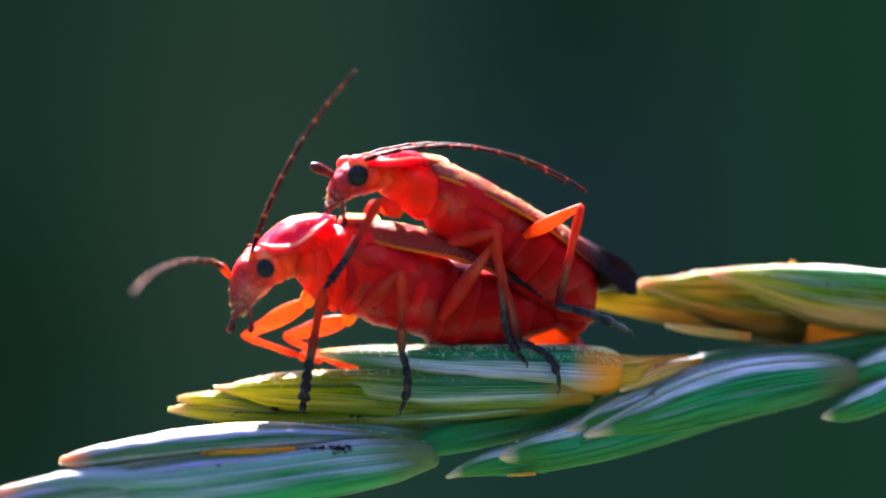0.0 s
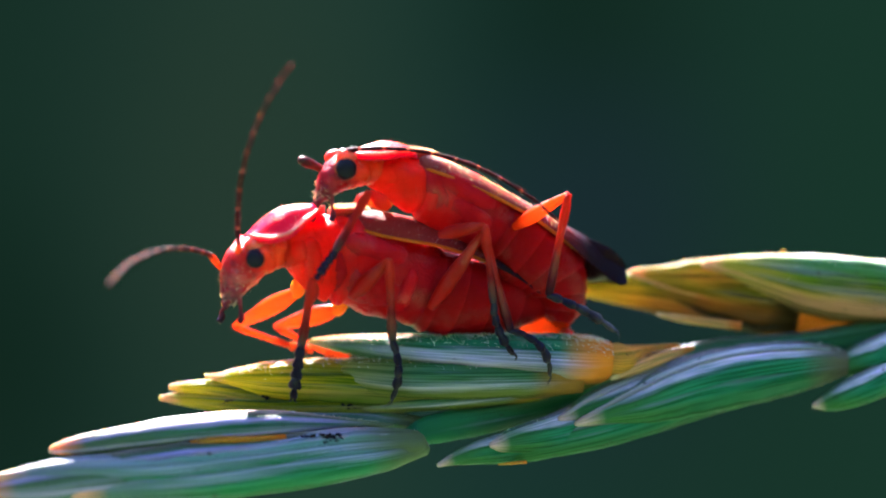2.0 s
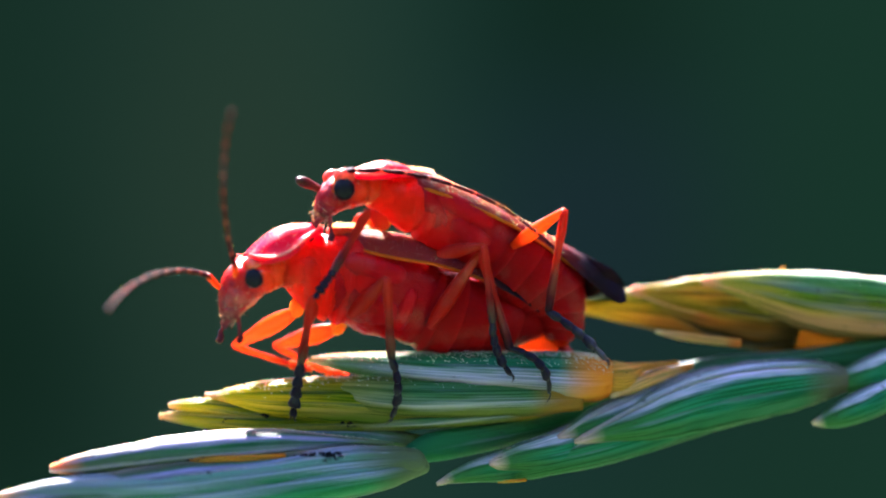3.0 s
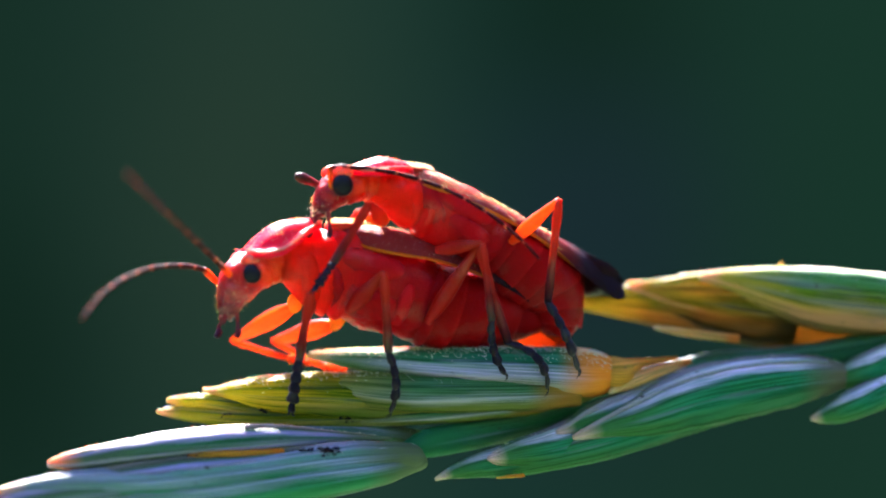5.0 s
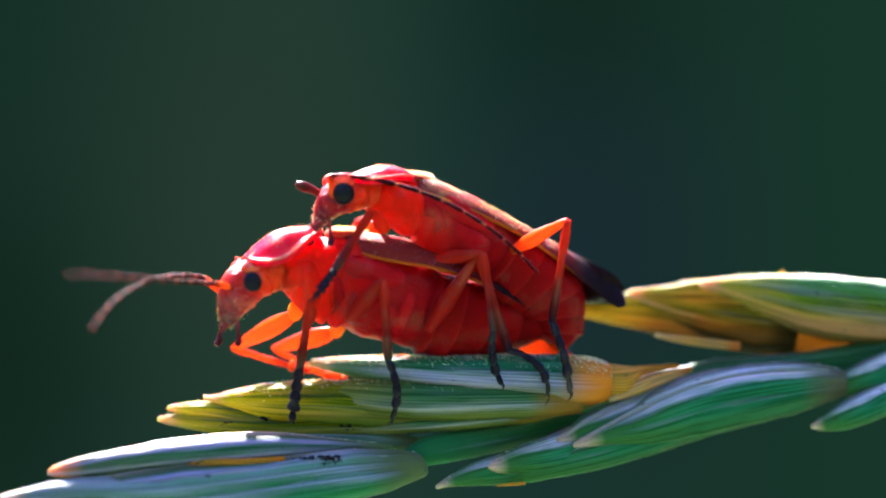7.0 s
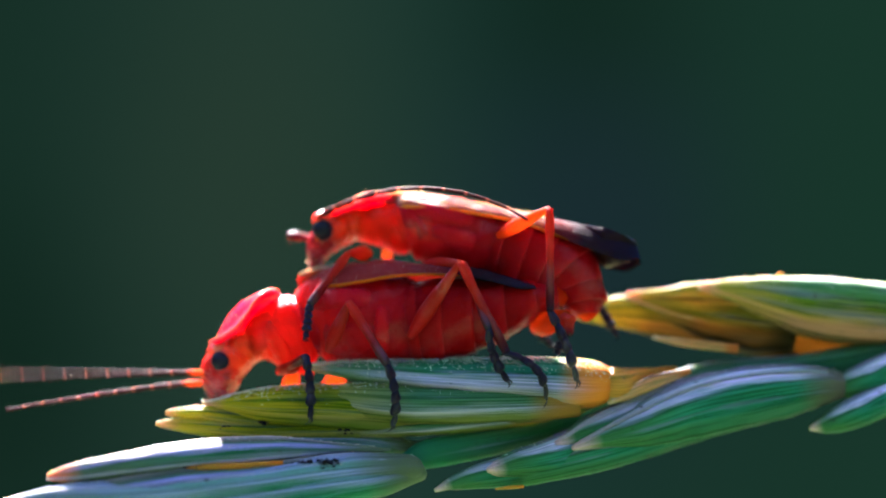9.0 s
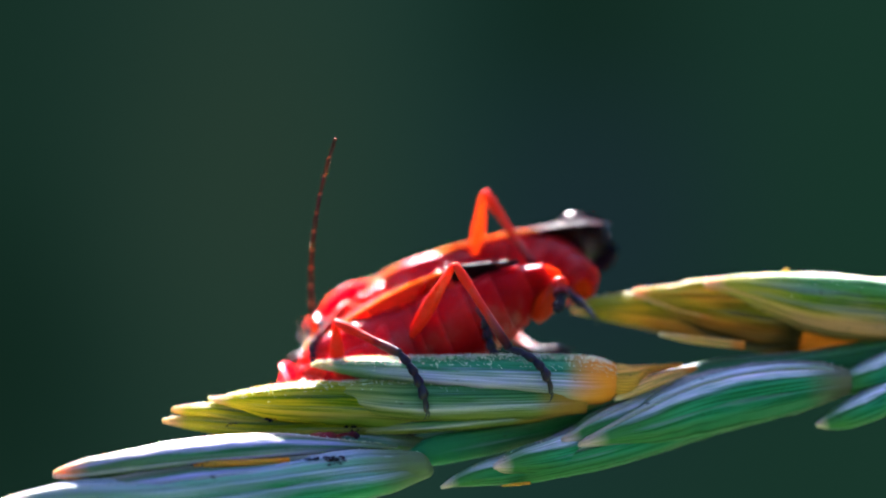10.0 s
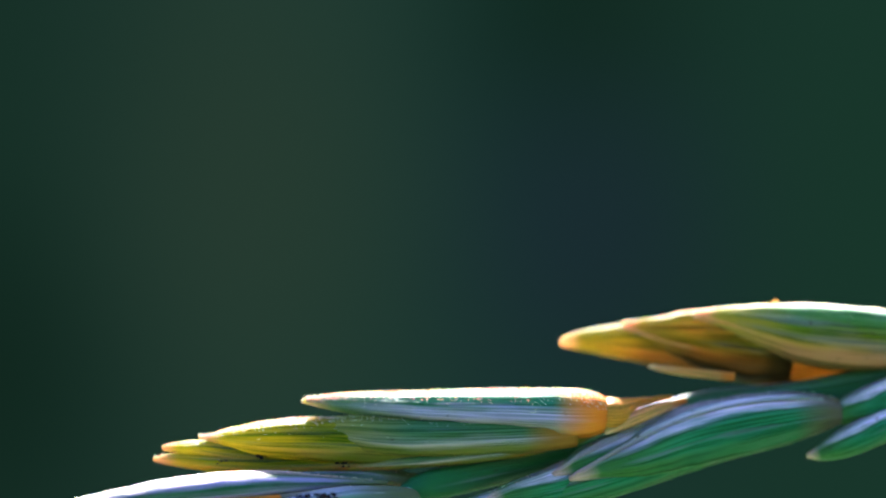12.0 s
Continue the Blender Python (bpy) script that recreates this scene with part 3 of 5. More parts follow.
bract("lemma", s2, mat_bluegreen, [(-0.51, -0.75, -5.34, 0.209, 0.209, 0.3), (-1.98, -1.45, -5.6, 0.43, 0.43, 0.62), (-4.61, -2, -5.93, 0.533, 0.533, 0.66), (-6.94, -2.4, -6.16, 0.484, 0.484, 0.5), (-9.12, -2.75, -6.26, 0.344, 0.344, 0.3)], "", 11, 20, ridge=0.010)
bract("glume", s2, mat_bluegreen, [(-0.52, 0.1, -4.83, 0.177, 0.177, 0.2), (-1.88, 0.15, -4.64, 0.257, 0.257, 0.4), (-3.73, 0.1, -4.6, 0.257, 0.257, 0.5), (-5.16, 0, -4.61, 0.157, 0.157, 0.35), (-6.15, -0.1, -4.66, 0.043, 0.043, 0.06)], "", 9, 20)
bract("palea", s2, mat_collar, [(-3.92, -1.95, -5.04, 0.084, 0.084, 0.1), (-4.88, -2.15, -5.07, 0.083, 0.083, 0.14), (-5.71, -2.25, -5.09, 0.09, 0.09, 0.1), (-6.26, -2.25, -5.11, 0.056, 0.056, 0.05)], "orange-brown inner bract", 5)
for middle, spread, count in (((-3.05, -2.0, -5.0), (0.30, 0.05, 0.06), 40), ((-2.85, -2.13, -5.22), (0.08, 0.04, 0.13), 16), ((-6.2, -2.26, -5.12), (0.14, 0.04, 0.06), 12)):
    for _ in range(count):
        c = [m + w * rng.gauss(0, 1) for m, w in zip(middle, spread)]
        bm = ball(c, rng.uniform(0.015, 0.045), 8, (rng.uniform(0.8, 2.6), 0.6, rng.uniform(0.5, 1.2)))
        for v in bm.verts:
            v.co += Vector([rng.gauss(0, 0.008) for _ in range(3)]) * MM
        part("debris", bm, mat_speck, s2)

for middle, spread, count in (((-5.2, -0.36, -4.22), (0.22, 0.02, 0.04), 10), ((-4.5, -0.42, -4.12), (0.08, 0.02, 0.03), 5), ((-2.4, -0.42, -4.26), (0.30, 0.02, 0.05), 16), ((-3.0, -0.44, -4.05), (0.2, 0.02, 0.05), 5)):
    for _ in range(count):
        c = [m + w * rng.gauss(0, 1) for m, w in zip(middle, spread)]
        part("debris", ball(c, rng.uniform(0.02, 0.045), 8, (rng.uniform(0.9, 2.4), 0.5, rng.uniform(0.5, 1.0))), mat_speck, s1)

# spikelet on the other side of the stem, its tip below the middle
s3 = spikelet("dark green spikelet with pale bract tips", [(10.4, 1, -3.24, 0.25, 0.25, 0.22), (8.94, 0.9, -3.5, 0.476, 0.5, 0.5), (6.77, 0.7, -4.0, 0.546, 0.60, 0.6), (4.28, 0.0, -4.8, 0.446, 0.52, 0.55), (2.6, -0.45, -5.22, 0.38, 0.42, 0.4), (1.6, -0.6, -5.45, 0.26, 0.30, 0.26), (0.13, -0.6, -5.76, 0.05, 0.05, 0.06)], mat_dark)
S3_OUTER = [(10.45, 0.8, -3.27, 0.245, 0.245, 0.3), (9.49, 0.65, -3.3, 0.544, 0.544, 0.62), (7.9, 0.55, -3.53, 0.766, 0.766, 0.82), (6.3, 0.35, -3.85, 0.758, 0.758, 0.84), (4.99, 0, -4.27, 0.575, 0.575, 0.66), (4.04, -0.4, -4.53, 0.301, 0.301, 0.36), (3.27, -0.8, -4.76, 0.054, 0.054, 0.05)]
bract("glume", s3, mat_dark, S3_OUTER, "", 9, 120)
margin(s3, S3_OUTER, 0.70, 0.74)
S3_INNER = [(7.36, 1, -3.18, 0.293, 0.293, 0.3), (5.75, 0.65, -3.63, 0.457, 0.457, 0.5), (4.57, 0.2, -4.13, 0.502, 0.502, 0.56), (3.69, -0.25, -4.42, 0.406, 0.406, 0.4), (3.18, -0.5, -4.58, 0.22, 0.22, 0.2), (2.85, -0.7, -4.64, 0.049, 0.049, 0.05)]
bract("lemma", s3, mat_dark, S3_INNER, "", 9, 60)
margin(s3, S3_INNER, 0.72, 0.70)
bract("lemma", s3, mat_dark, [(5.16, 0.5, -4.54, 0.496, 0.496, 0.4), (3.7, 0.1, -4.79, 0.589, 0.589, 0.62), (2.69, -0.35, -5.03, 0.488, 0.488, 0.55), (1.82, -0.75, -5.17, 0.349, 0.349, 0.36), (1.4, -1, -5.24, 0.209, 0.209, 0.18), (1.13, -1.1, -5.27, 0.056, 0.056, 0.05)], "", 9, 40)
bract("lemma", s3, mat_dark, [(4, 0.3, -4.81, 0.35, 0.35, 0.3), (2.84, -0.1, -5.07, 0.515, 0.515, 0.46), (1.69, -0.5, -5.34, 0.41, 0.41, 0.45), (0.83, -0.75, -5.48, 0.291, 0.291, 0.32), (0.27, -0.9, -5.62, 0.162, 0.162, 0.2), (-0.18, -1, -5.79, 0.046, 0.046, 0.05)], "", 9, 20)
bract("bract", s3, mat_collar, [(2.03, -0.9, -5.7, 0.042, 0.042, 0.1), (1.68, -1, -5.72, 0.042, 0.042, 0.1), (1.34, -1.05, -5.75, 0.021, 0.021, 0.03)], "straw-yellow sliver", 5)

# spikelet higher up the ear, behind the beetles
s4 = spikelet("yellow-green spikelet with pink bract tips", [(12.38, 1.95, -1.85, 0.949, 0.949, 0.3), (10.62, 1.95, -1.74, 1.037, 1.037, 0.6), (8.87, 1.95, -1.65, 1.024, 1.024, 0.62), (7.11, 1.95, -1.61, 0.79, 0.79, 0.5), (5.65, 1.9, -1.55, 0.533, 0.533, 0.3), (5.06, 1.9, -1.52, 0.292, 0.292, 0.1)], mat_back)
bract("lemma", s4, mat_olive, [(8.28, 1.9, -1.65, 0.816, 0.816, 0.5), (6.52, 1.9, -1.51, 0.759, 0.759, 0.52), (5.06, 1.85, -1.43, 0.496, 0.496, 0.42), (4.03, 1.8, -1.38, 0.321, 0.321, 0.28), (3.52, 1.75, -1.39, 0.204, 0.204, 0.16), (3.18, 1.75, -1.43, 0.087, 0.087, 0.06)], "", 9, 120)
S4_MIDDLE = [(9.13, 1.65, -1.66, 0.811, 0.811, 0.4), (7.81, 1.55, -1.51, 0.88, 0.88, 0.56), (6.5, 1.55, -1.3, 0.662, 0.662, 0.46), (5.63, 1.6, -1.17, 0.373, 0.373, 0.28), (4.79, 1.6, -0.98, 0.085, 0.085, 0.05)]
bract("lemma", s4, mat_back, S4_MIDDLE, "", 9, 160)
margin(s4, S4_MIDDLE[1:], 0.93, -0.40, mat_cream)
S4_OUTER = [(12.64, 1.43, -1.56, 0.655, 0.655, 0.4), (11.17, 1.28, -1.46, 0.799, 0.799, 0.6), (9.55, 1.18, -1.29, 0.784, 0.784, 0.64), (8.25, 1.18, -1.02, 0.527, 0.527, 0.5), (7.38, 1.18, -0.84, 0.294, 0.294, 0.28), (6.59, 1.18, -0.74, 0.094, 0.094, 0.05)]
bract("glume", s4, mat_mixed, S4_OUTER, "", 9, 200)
margin(s4, S4_OUTER[2:], 0.93, -0.40, mat_cream)
bract("bract", s4, mat_cream, [(7.59, 0.9, -2.34, 0.122, 0.122, 0.1), (6.72, 0.9, -2.24, 0.115, 0.115, 0.13), (6, 0.9, -2.14, 0.1, 0.1, 0.1), (5.4, 0.9, -2.03, 0.05, 0.05, 0.03)], "thin pale dry bract", 5)
part("bristle", tube([(8.746, 1.9, -0.631), (8.76, 1.9, -0.494), (8.775, 1.9, -0.392)], [0.09, 0.07, 0.04], 2, 6), mat_collar, s4, "pale stub")

# last spikelet, half out of sight at the stem
s5 = spikelet("blue-green spikelet by the stem", [(12.37, 0.6, -3.19, 0.401, 0.401, 0.4), (11.19, 0.4, -3.66, 0.418, 0.418, 0.55), (10.31, 0.3, -4.03, 0.372, 0.372, 0.46), (9.74, 0.3, -4.25, 0.232, 0.232, 0.3), (9.34, 0.3, -4.35, 0.056, 0.056, 0.06)], mat_dark)
bract("glume", s5, mat_dark, [(12.41, 0.9, -2.55, 0.47, 0.47, 0.4), (11.37, 0.7, -2.96, 0.489, 0.489, 0.5), (10.51, 0.7, -3.23, 0.381, 0.381, 0.4), (9.93, 0.7, -3.38, 0.153, 0.153, 0.2)], "", 9)

# the stem, zigzag along the ear, then bending down to the meadow
part("stem", loft([(-0.98, -0.4, -5.15, 0.216, 0.216, 0.2), (-0.3, -0.2, -4.92, 0.375, 0.375, 0.3), (0.99, 0.1, -4.7, 0.366, 0.366, 0.3), (2.43, 0.5, -4.44, 0.329, 0.329, 0.3), (4.04, 1, -3.98, 0.421, 0.421, 0.3), (5.51, 1.4, -3.47, 0.391, 0.391, 0.3), (7.12, 1.5, -3.09, 0.416, 0.416, 0.34), (9, 1.4, -2.88, 0.361, 0.361, 0.4), (10.76, 1.5, -2.68, 0.466, 0.466, 0.42), (13.39, 1.6, -2.1, 0.463, 0.463, 0.45)], 6, 20, wobble=0.05), mat_rachis, ear, "dark green zigzag stem")
part("node", ball((-0.78, -0.75, -5.3), 0.2, 14, (0.5, 0.6, 1.3)), mat_cream, ear, "pale swollen node")
bend = [(13.2, 1.6, -2.15), (40, 2, -1), (90, 6, -18), (130, 8, -90), (145, 8, -250), (150, 8, -450), (150, 8, -599)]
part("stalk", tube(bend, [0.45, 0.6, 0.8, 1.0, 1.2, 1.4, 1.5], 8, 12), mat_rachis, ear, "long green grass stalk")

# ---- beetles ----
AXIS = -3.557  # height of the ear's axis, round which the pair climbs


def glide(rows, t):
    """The values of a table of rows (seconds, values) at t, eased between the rows without overshoot."""
    ts = [r[0] for r in rows]
    if t <= ts[0]:
        return np.array(rows[0][1:], float)
    if t >= ts[-1]:
        return np.array(rows[-1][1:], float)
    i = max(k for k in range(len(ts)) if ts[k] <= t)
    a, b = (np.array(rows[k][1:], float) for k in (i, i + 1))
    h = ts[i + 1] - ts[i]

    def slope(k):
        if k == 0 or k == len(ts) - 1:
            return np.zeros(len(a))
        p, q, r = (np.array(rows[j][1:], float) for j in (k - 1, k, k + 1))
        d0, d1 = (q - p) / (ts[k] - ts[k - 1]), (r - q) / (ts[k + 1] - ts[k])
        return np.where(d0 * d1 > 0, 2 * d0 * d1 / np.where(d0 + d1 == 0, 1, d0 + d1), 0)

    s, m0, m1 = (t - ts[i]) / h, slope(i) * h, slope(i + 1) * h
    return (2 * s ** 3 - 3 * s * s + 1) * a + (s ** 3 - 2 * s * s + s) * m0 + (3 * s * s - 2 * s ** 3) * b + (s ** 3 - s * s) * m1


def mid_pose(rows, tilt0, t, depth):
    """The body's pose: place along the ear, height over its axis, way round it, tilt and yaw."""
    x, r, round_, tilt, yaw = glide(rows, t)
    m = Matrix.Translation((0, 0, AXIS)) @ pose(0, 0, 0, -round_) @ Matrix.Translation((x, depth, r))
    return m @ pose(0, 0, 0, 0, 0, yaw) @ pose(0, 0, 0, 0, tilt - tilt0)


FEMALE = dict(
    palp_club=[],
    tilt0=21.4, depth=0.0, hinge=(-2.999, 0, 0.654),
    way=[(0, -0.143, 3.171, 0, 21.8, 20), (1.5, -0.157, 3.171, 0, 21.6, 20), (2.5, -0.186, 3.129, 0, 21.4, 20), (7.2, -0.2, 3.129, 0, 21.4, 20),
         (8, -0.271, 3.114, 0, 18, 16), (8.8, -0.529, 3.043, 3, 10.6, 5), (9, -0.62, 3.0, 10, 4.5, -5), (9.2, -0.786, 2.8, 13, 5.8, -4),
         (9.5, -0.657, 2.929, 18, 3.9, -8), (9.8, -0.8, 2.857, 38, -4.7, -14), (10, -0.8, 2.743, 46, -6.4, -19), (10.2, -0.986, 2.714, 59, -4.7, -24),
         (10.4, -0.5, 2.457, 86, -4, -18), (10.5, 0.2, 2.6, 93, -2, -10), (10.6, 0.8, 2.857, 116, 0, -2), (10.8, 0.3, 3.429, 138, 6, 5),
         (11, -0.7, 3.857, 152, 8, 8), (11.2, -1.2, 4.171, 165, 8, 8), (11.5, -2.2, 4.786, 178, 8, 8), (12, -3.771, 4.929, 184, 8, 12)],
    nod=[(0, 0, 0), (7.2, 0, 0), (8.2, 8, 0.2), (8.8, 12, 0.4), (9.0, 3, 0.4), (9.2, -14, 0.1), (9.5, 4, 0.6), (9.8, 18, 0.4), (10.0, 42, 0.1), (10.3, 0, 0), (12, 0, 0)],
    head=[(-3.986, 0, -0.007, 0.371, 0.371, 0.5), (-4.411, 0, -0.062, 0.457, 0.457, 0.62), (-4.878, 0, -0.229, 0.543, 0.514, 0.68), (-5.169, 0, -0.535, 0.543, 0.486, 0.6), (-5.358, 0, -0.897, 0.357, 0.343, 0.44), (-5.445, 0, -1.176, 0.229, 0.229, 0.32), (-5.488, 0, -1.343, 0.086, 0.1, 0.16)],
    eye=(-4.992, -0.58, -0.224), eye_size=0.25,
    crown=[(-4.92, 0.39), (-4.69, 0.70), (-4.35, 0.97), (-3.91, 1.12), (-3.47, 1.16), (-3.07, 1.09)],
    edge=[(-5.12, 0.46, 0.34), (-4.76, 0.84, 0.28), (-4.32, 0.95, 0.36), (-3.91, 0.95, 0.61), (-3.56, 0.85, 0.88), (-3.17, 0.50, 1.06)],
    plates=[("prothorax", -4.05, -0.10, 0.40, 0.30, 20, 0.06), ("prothorax", -3.50, -0.35, 0.62, 0.22, -80, 0.09), ("thorax", -2.98, -0.35, 0.68, 0.26, -72, 0.12), ("thorax", -1.95, 0.02, 0.82, 0.30, -14, 0.11),
            ("thorax", -2.05, -0.98, 0.80, 0.40, -22, 0.12), ("thorax", -1.15, -1.05, 0.60, 0.20, 72, 0.10)],
    brow=(-4.97, -0.46, 0.12), splay=0.75, down=350,
    fore=[(-4.148, 0, -0.034, 0.429, 0.4, 0.5), (-3.884, 0, 0.021, 0.629, 0.686, 0.68), (-3.442, 0, 0.049, 0.743, 1.086, 0.78), (-2.925, 0, 0.048, 0.829, 1.314, 0.82), (-2.554, 0, 0.019, 0.571, 0.857, 0.7)],
    thorax=[(-3.073, 0, 0.048, 0.629, 0.857, 0.62), (-2.554, 0, 0.019, 0.943, 1.371, 0.86), (-1.809, 0, -0.153, 0.914, 1.371, 0.98), (-0.908, 0, -0.411, 0.829, 1.4, 0.98), (-0.303, 0, -0.584, 0.714, 1.314, 0.92), (0.076, 0, -0.7, 0.286, 0.571, 0.6)],
    belly=[(-0.682, 0, -0.583, 0.571, 1.143, 0.85), (-0.152, 0, -0.699, 0.714, 1.314, 0.98), (0.457, 0, -0.845, 0.714, 1.314, 1.02), (1.221, 0, -1.065, 0.657, 1.114, 1), (1.991, 0, -1.257, 0.6, 0.829, 0.92), (2.766, 0, -1.407, 0.514, 0.343, 0.72), (3.312, 0, -1.498, 0.343, 0.229, 0.5), (3.625, 0, -1.559, 0.086, 0.071, 0.15)],
    rings=7,
    wing=[(-2.55, 0, 1.02, 0.40, 0, 0.50), (-1.95, 0, 1.00, 0.60, 0, 0.85), (-1.2, 0, 0.91, 0.66, 0, 0.95), (-0.5, 0, 0.70, 0.56, 0, 0.95), (0.2, 0, 0.37, 0.42, 0, 0.92), (0.95, 0, 0.05, 0.37, 0, 0.85), (1.7, 0, -0.31, 0.37, 0, 0.75), (2.4, 0, -0.80, 0.30, 0, 0.50), (2.85, 0, -1.14, 0.10, 0, 0.20)],
    legs=dict(
        near_front=dict(curl=0.08, hip=(-3.514, -0.6, -1.234), knee=(-3.243, -2.4, -1.122), thick=0.18, rows=[
            ("ear", 0, (-3.542, -1.9, -2.775), (-3.788, -1.15, -4.238)), ("ear", 7.2, (-3.542, -1.9, -2.775), (-3.788, -1.15, -4.238)), ("ear", 8.2, (-3.499, -1.3, -2.516), (-3.645, -1.2, -3.715)), ("ear", 8.8, (-3.372, -1, -2.314), (-3.372, -1, -3.118)),
            ("ear", 9.2, (-3.446, -0.9, -2.67), (-3.376, -0.9, -3.206)), ("body", 9.5, (-3.75, 0.3, -2.95), (-3.45, 0.6, -3.4)), ("body", 9.9, (-3.47, 1.3, -2.889), (-3.248, 1.2, -3.176))]),
        near_mid=dict(curl=0.2, hip=(-2.62, -0.92, -1.178), knee=(-1.405, -2.1, -0.654), thick=0.175, rows=[
            ("ear", 0, (-1.286, -1.7, -2.643), (-1.396, -1.05, -4.286)), ("ear", 8.8, (-1.37, -1.7, -2.573), (-1.325, -1.05, -4.3)), ("ear", 9.05, (-1.316, -1.6, -2.646), (-1.255, -1.05, -4.286)), ("ear", 9.2, (-1.251, -1.3, -2.544), (-0.945, -1, -3.936)),
            ("ear", 9.5, (-1.209, -1.25, -2.545), (-0.988, -1, -3.738)), ("ear", 10.0, (-1.185, -1, -2.441), (-0.79, -1.05, -3.398)), ("ear", 10.4, (-1.161, -0.7, -2.45), (-0.862, -0.9, -3.178)), ("ear", 10.75, (-1.238, -0.3, -2.434), (-0.993, -0.6, -2.708)),
            ("body", 10.9, (-1.218, 1.2, -2.886), (-1.04, 0.9, -2.875))]),
        near_hind=dict(curl=0.38, hip=(-0.553, -0.95, -1.46), knee=(0.91, -1.6, 0.014), thick=0.175, rows=[
            ("ear", 0, (1.629, -1.35, -2.402), (2.624, -1, -3.724)), ("ear", 9.5, (1.63, -1.3, -2.347), (2.596, -1, -3.682)), ("ear", 10.0, (1.536, -1.1, -2.325), (2.582, -1, -3.626)), ("ear", 10.4, (1.808, -0.9, -2.415), (2.582, -1, -3.682)),
            ("ear", 10.65, (2.15, -0.8, -2.532), (2.583, -0.95, -3.656)), ("body", 10.8, (1.682, 1.2, -3.611), (2.112, 1, -3.602))]),
        far_front=dict(hip=(-3.598, 0.35, -1.04), knee=(-5.344, 0.45, -2.37), thick=0.22, rows=[("body", 0, (-3.903, 0.35, -2.812), (-3.427, 0.3, -2.911)), ("body", 7.2, (-3.903, 0.35, -2.812), (-3.427, 0.3, -2.911)), ("body", 8.8, (-4.077, 0.4, -2.857), (-4.503, 0.3, -3.312))]),
        far_mid=dict(hip=(-2.447, 0.6, -1.493), knee=(-4.314, 0.8, -2.381), thick=0.22, rows=[("body", 0, (-2.994, 0.6, -2.979), (-2.503, 0.55, -3.064))]),
        # placed under the tail, its orange thigh fills in the backlit glow there
        far_hind=dict(hip=(2.465, 0.5, -1.938), knee=(3.149, 0.9, -2.413), thick=0.3, rows=[("body", 0, (2.904, 0.9, -2.875), (2.756, 0.8, -3.088))]),
    ),
    feelers=dict(
        near_antenna=dict(root=(-5.329, -0.3, -0.392), reach=6.0, rows=[
            (0, 81, 72, 48, 12), (0.5, 84, 80, 52, 28), (1.0, 84, 81, 52, 26), (1.5, 84, 85, 50, 26), (2.5, 95, 98, 58, 38), (3.0, 96, 101, 74, 46), (3.2, 99, 104, 82, 48), (4.8, 130, 131, 130, 57), (5.5, 132, 132, 134, 57), (6.0, 135, 149, 145, 55), (6.5, 155, 174, 182, 64), (7.0, 165, 174, 176, 54),
            (7.9, 190, 200, 215, 40), (8.8, 225, 225, 240, 50), (9.0, 178, 180, 181, 5), (9.2, 140, 138, 130, 10), (9.4, 165, 166, 162, 5), (9.5, 190, 196, 192, 5), (9.6, 210, 222, 220, 5), (10.0, 190, 190, 200, -10), (10.35, 150, 150, 150, -75), (12, 150, 150, 150, -75)]),
        far_antenna=dict(root=(-5.64, 0.2, -0.46), reach=5.2, rows=[
            (0, 126, 158, 238, 63), (1.5, 126, 155, 240, 59), (2.5, 128, 158, 234, 57), (3.0, 130, 160, 238, 58), (4.8, 133, 164, 240, 46), (5.5, 133, 164, 240, 48), (6.0, 133, 164, 238, 50), (6.5, 133, 165, 228, 50), (7.2, 133, 168, 246, 50), (8.0, 180, 205, 235, 40),
            (8.8, 220, 225, 235, 45), (9.0, 182, 186, 190, 5), (9.2, 195, 205, 218, 5), (9.4, 172, 172, 172, 5), (9.5, 188, 190, 190, 5), (9.6, 202, 208, 210, 0), (10.0, 190, 195, 200, -20), (10.35, 150, 155, 150, -75), (12, 150, 155, 150, -75)]),
    ),
)

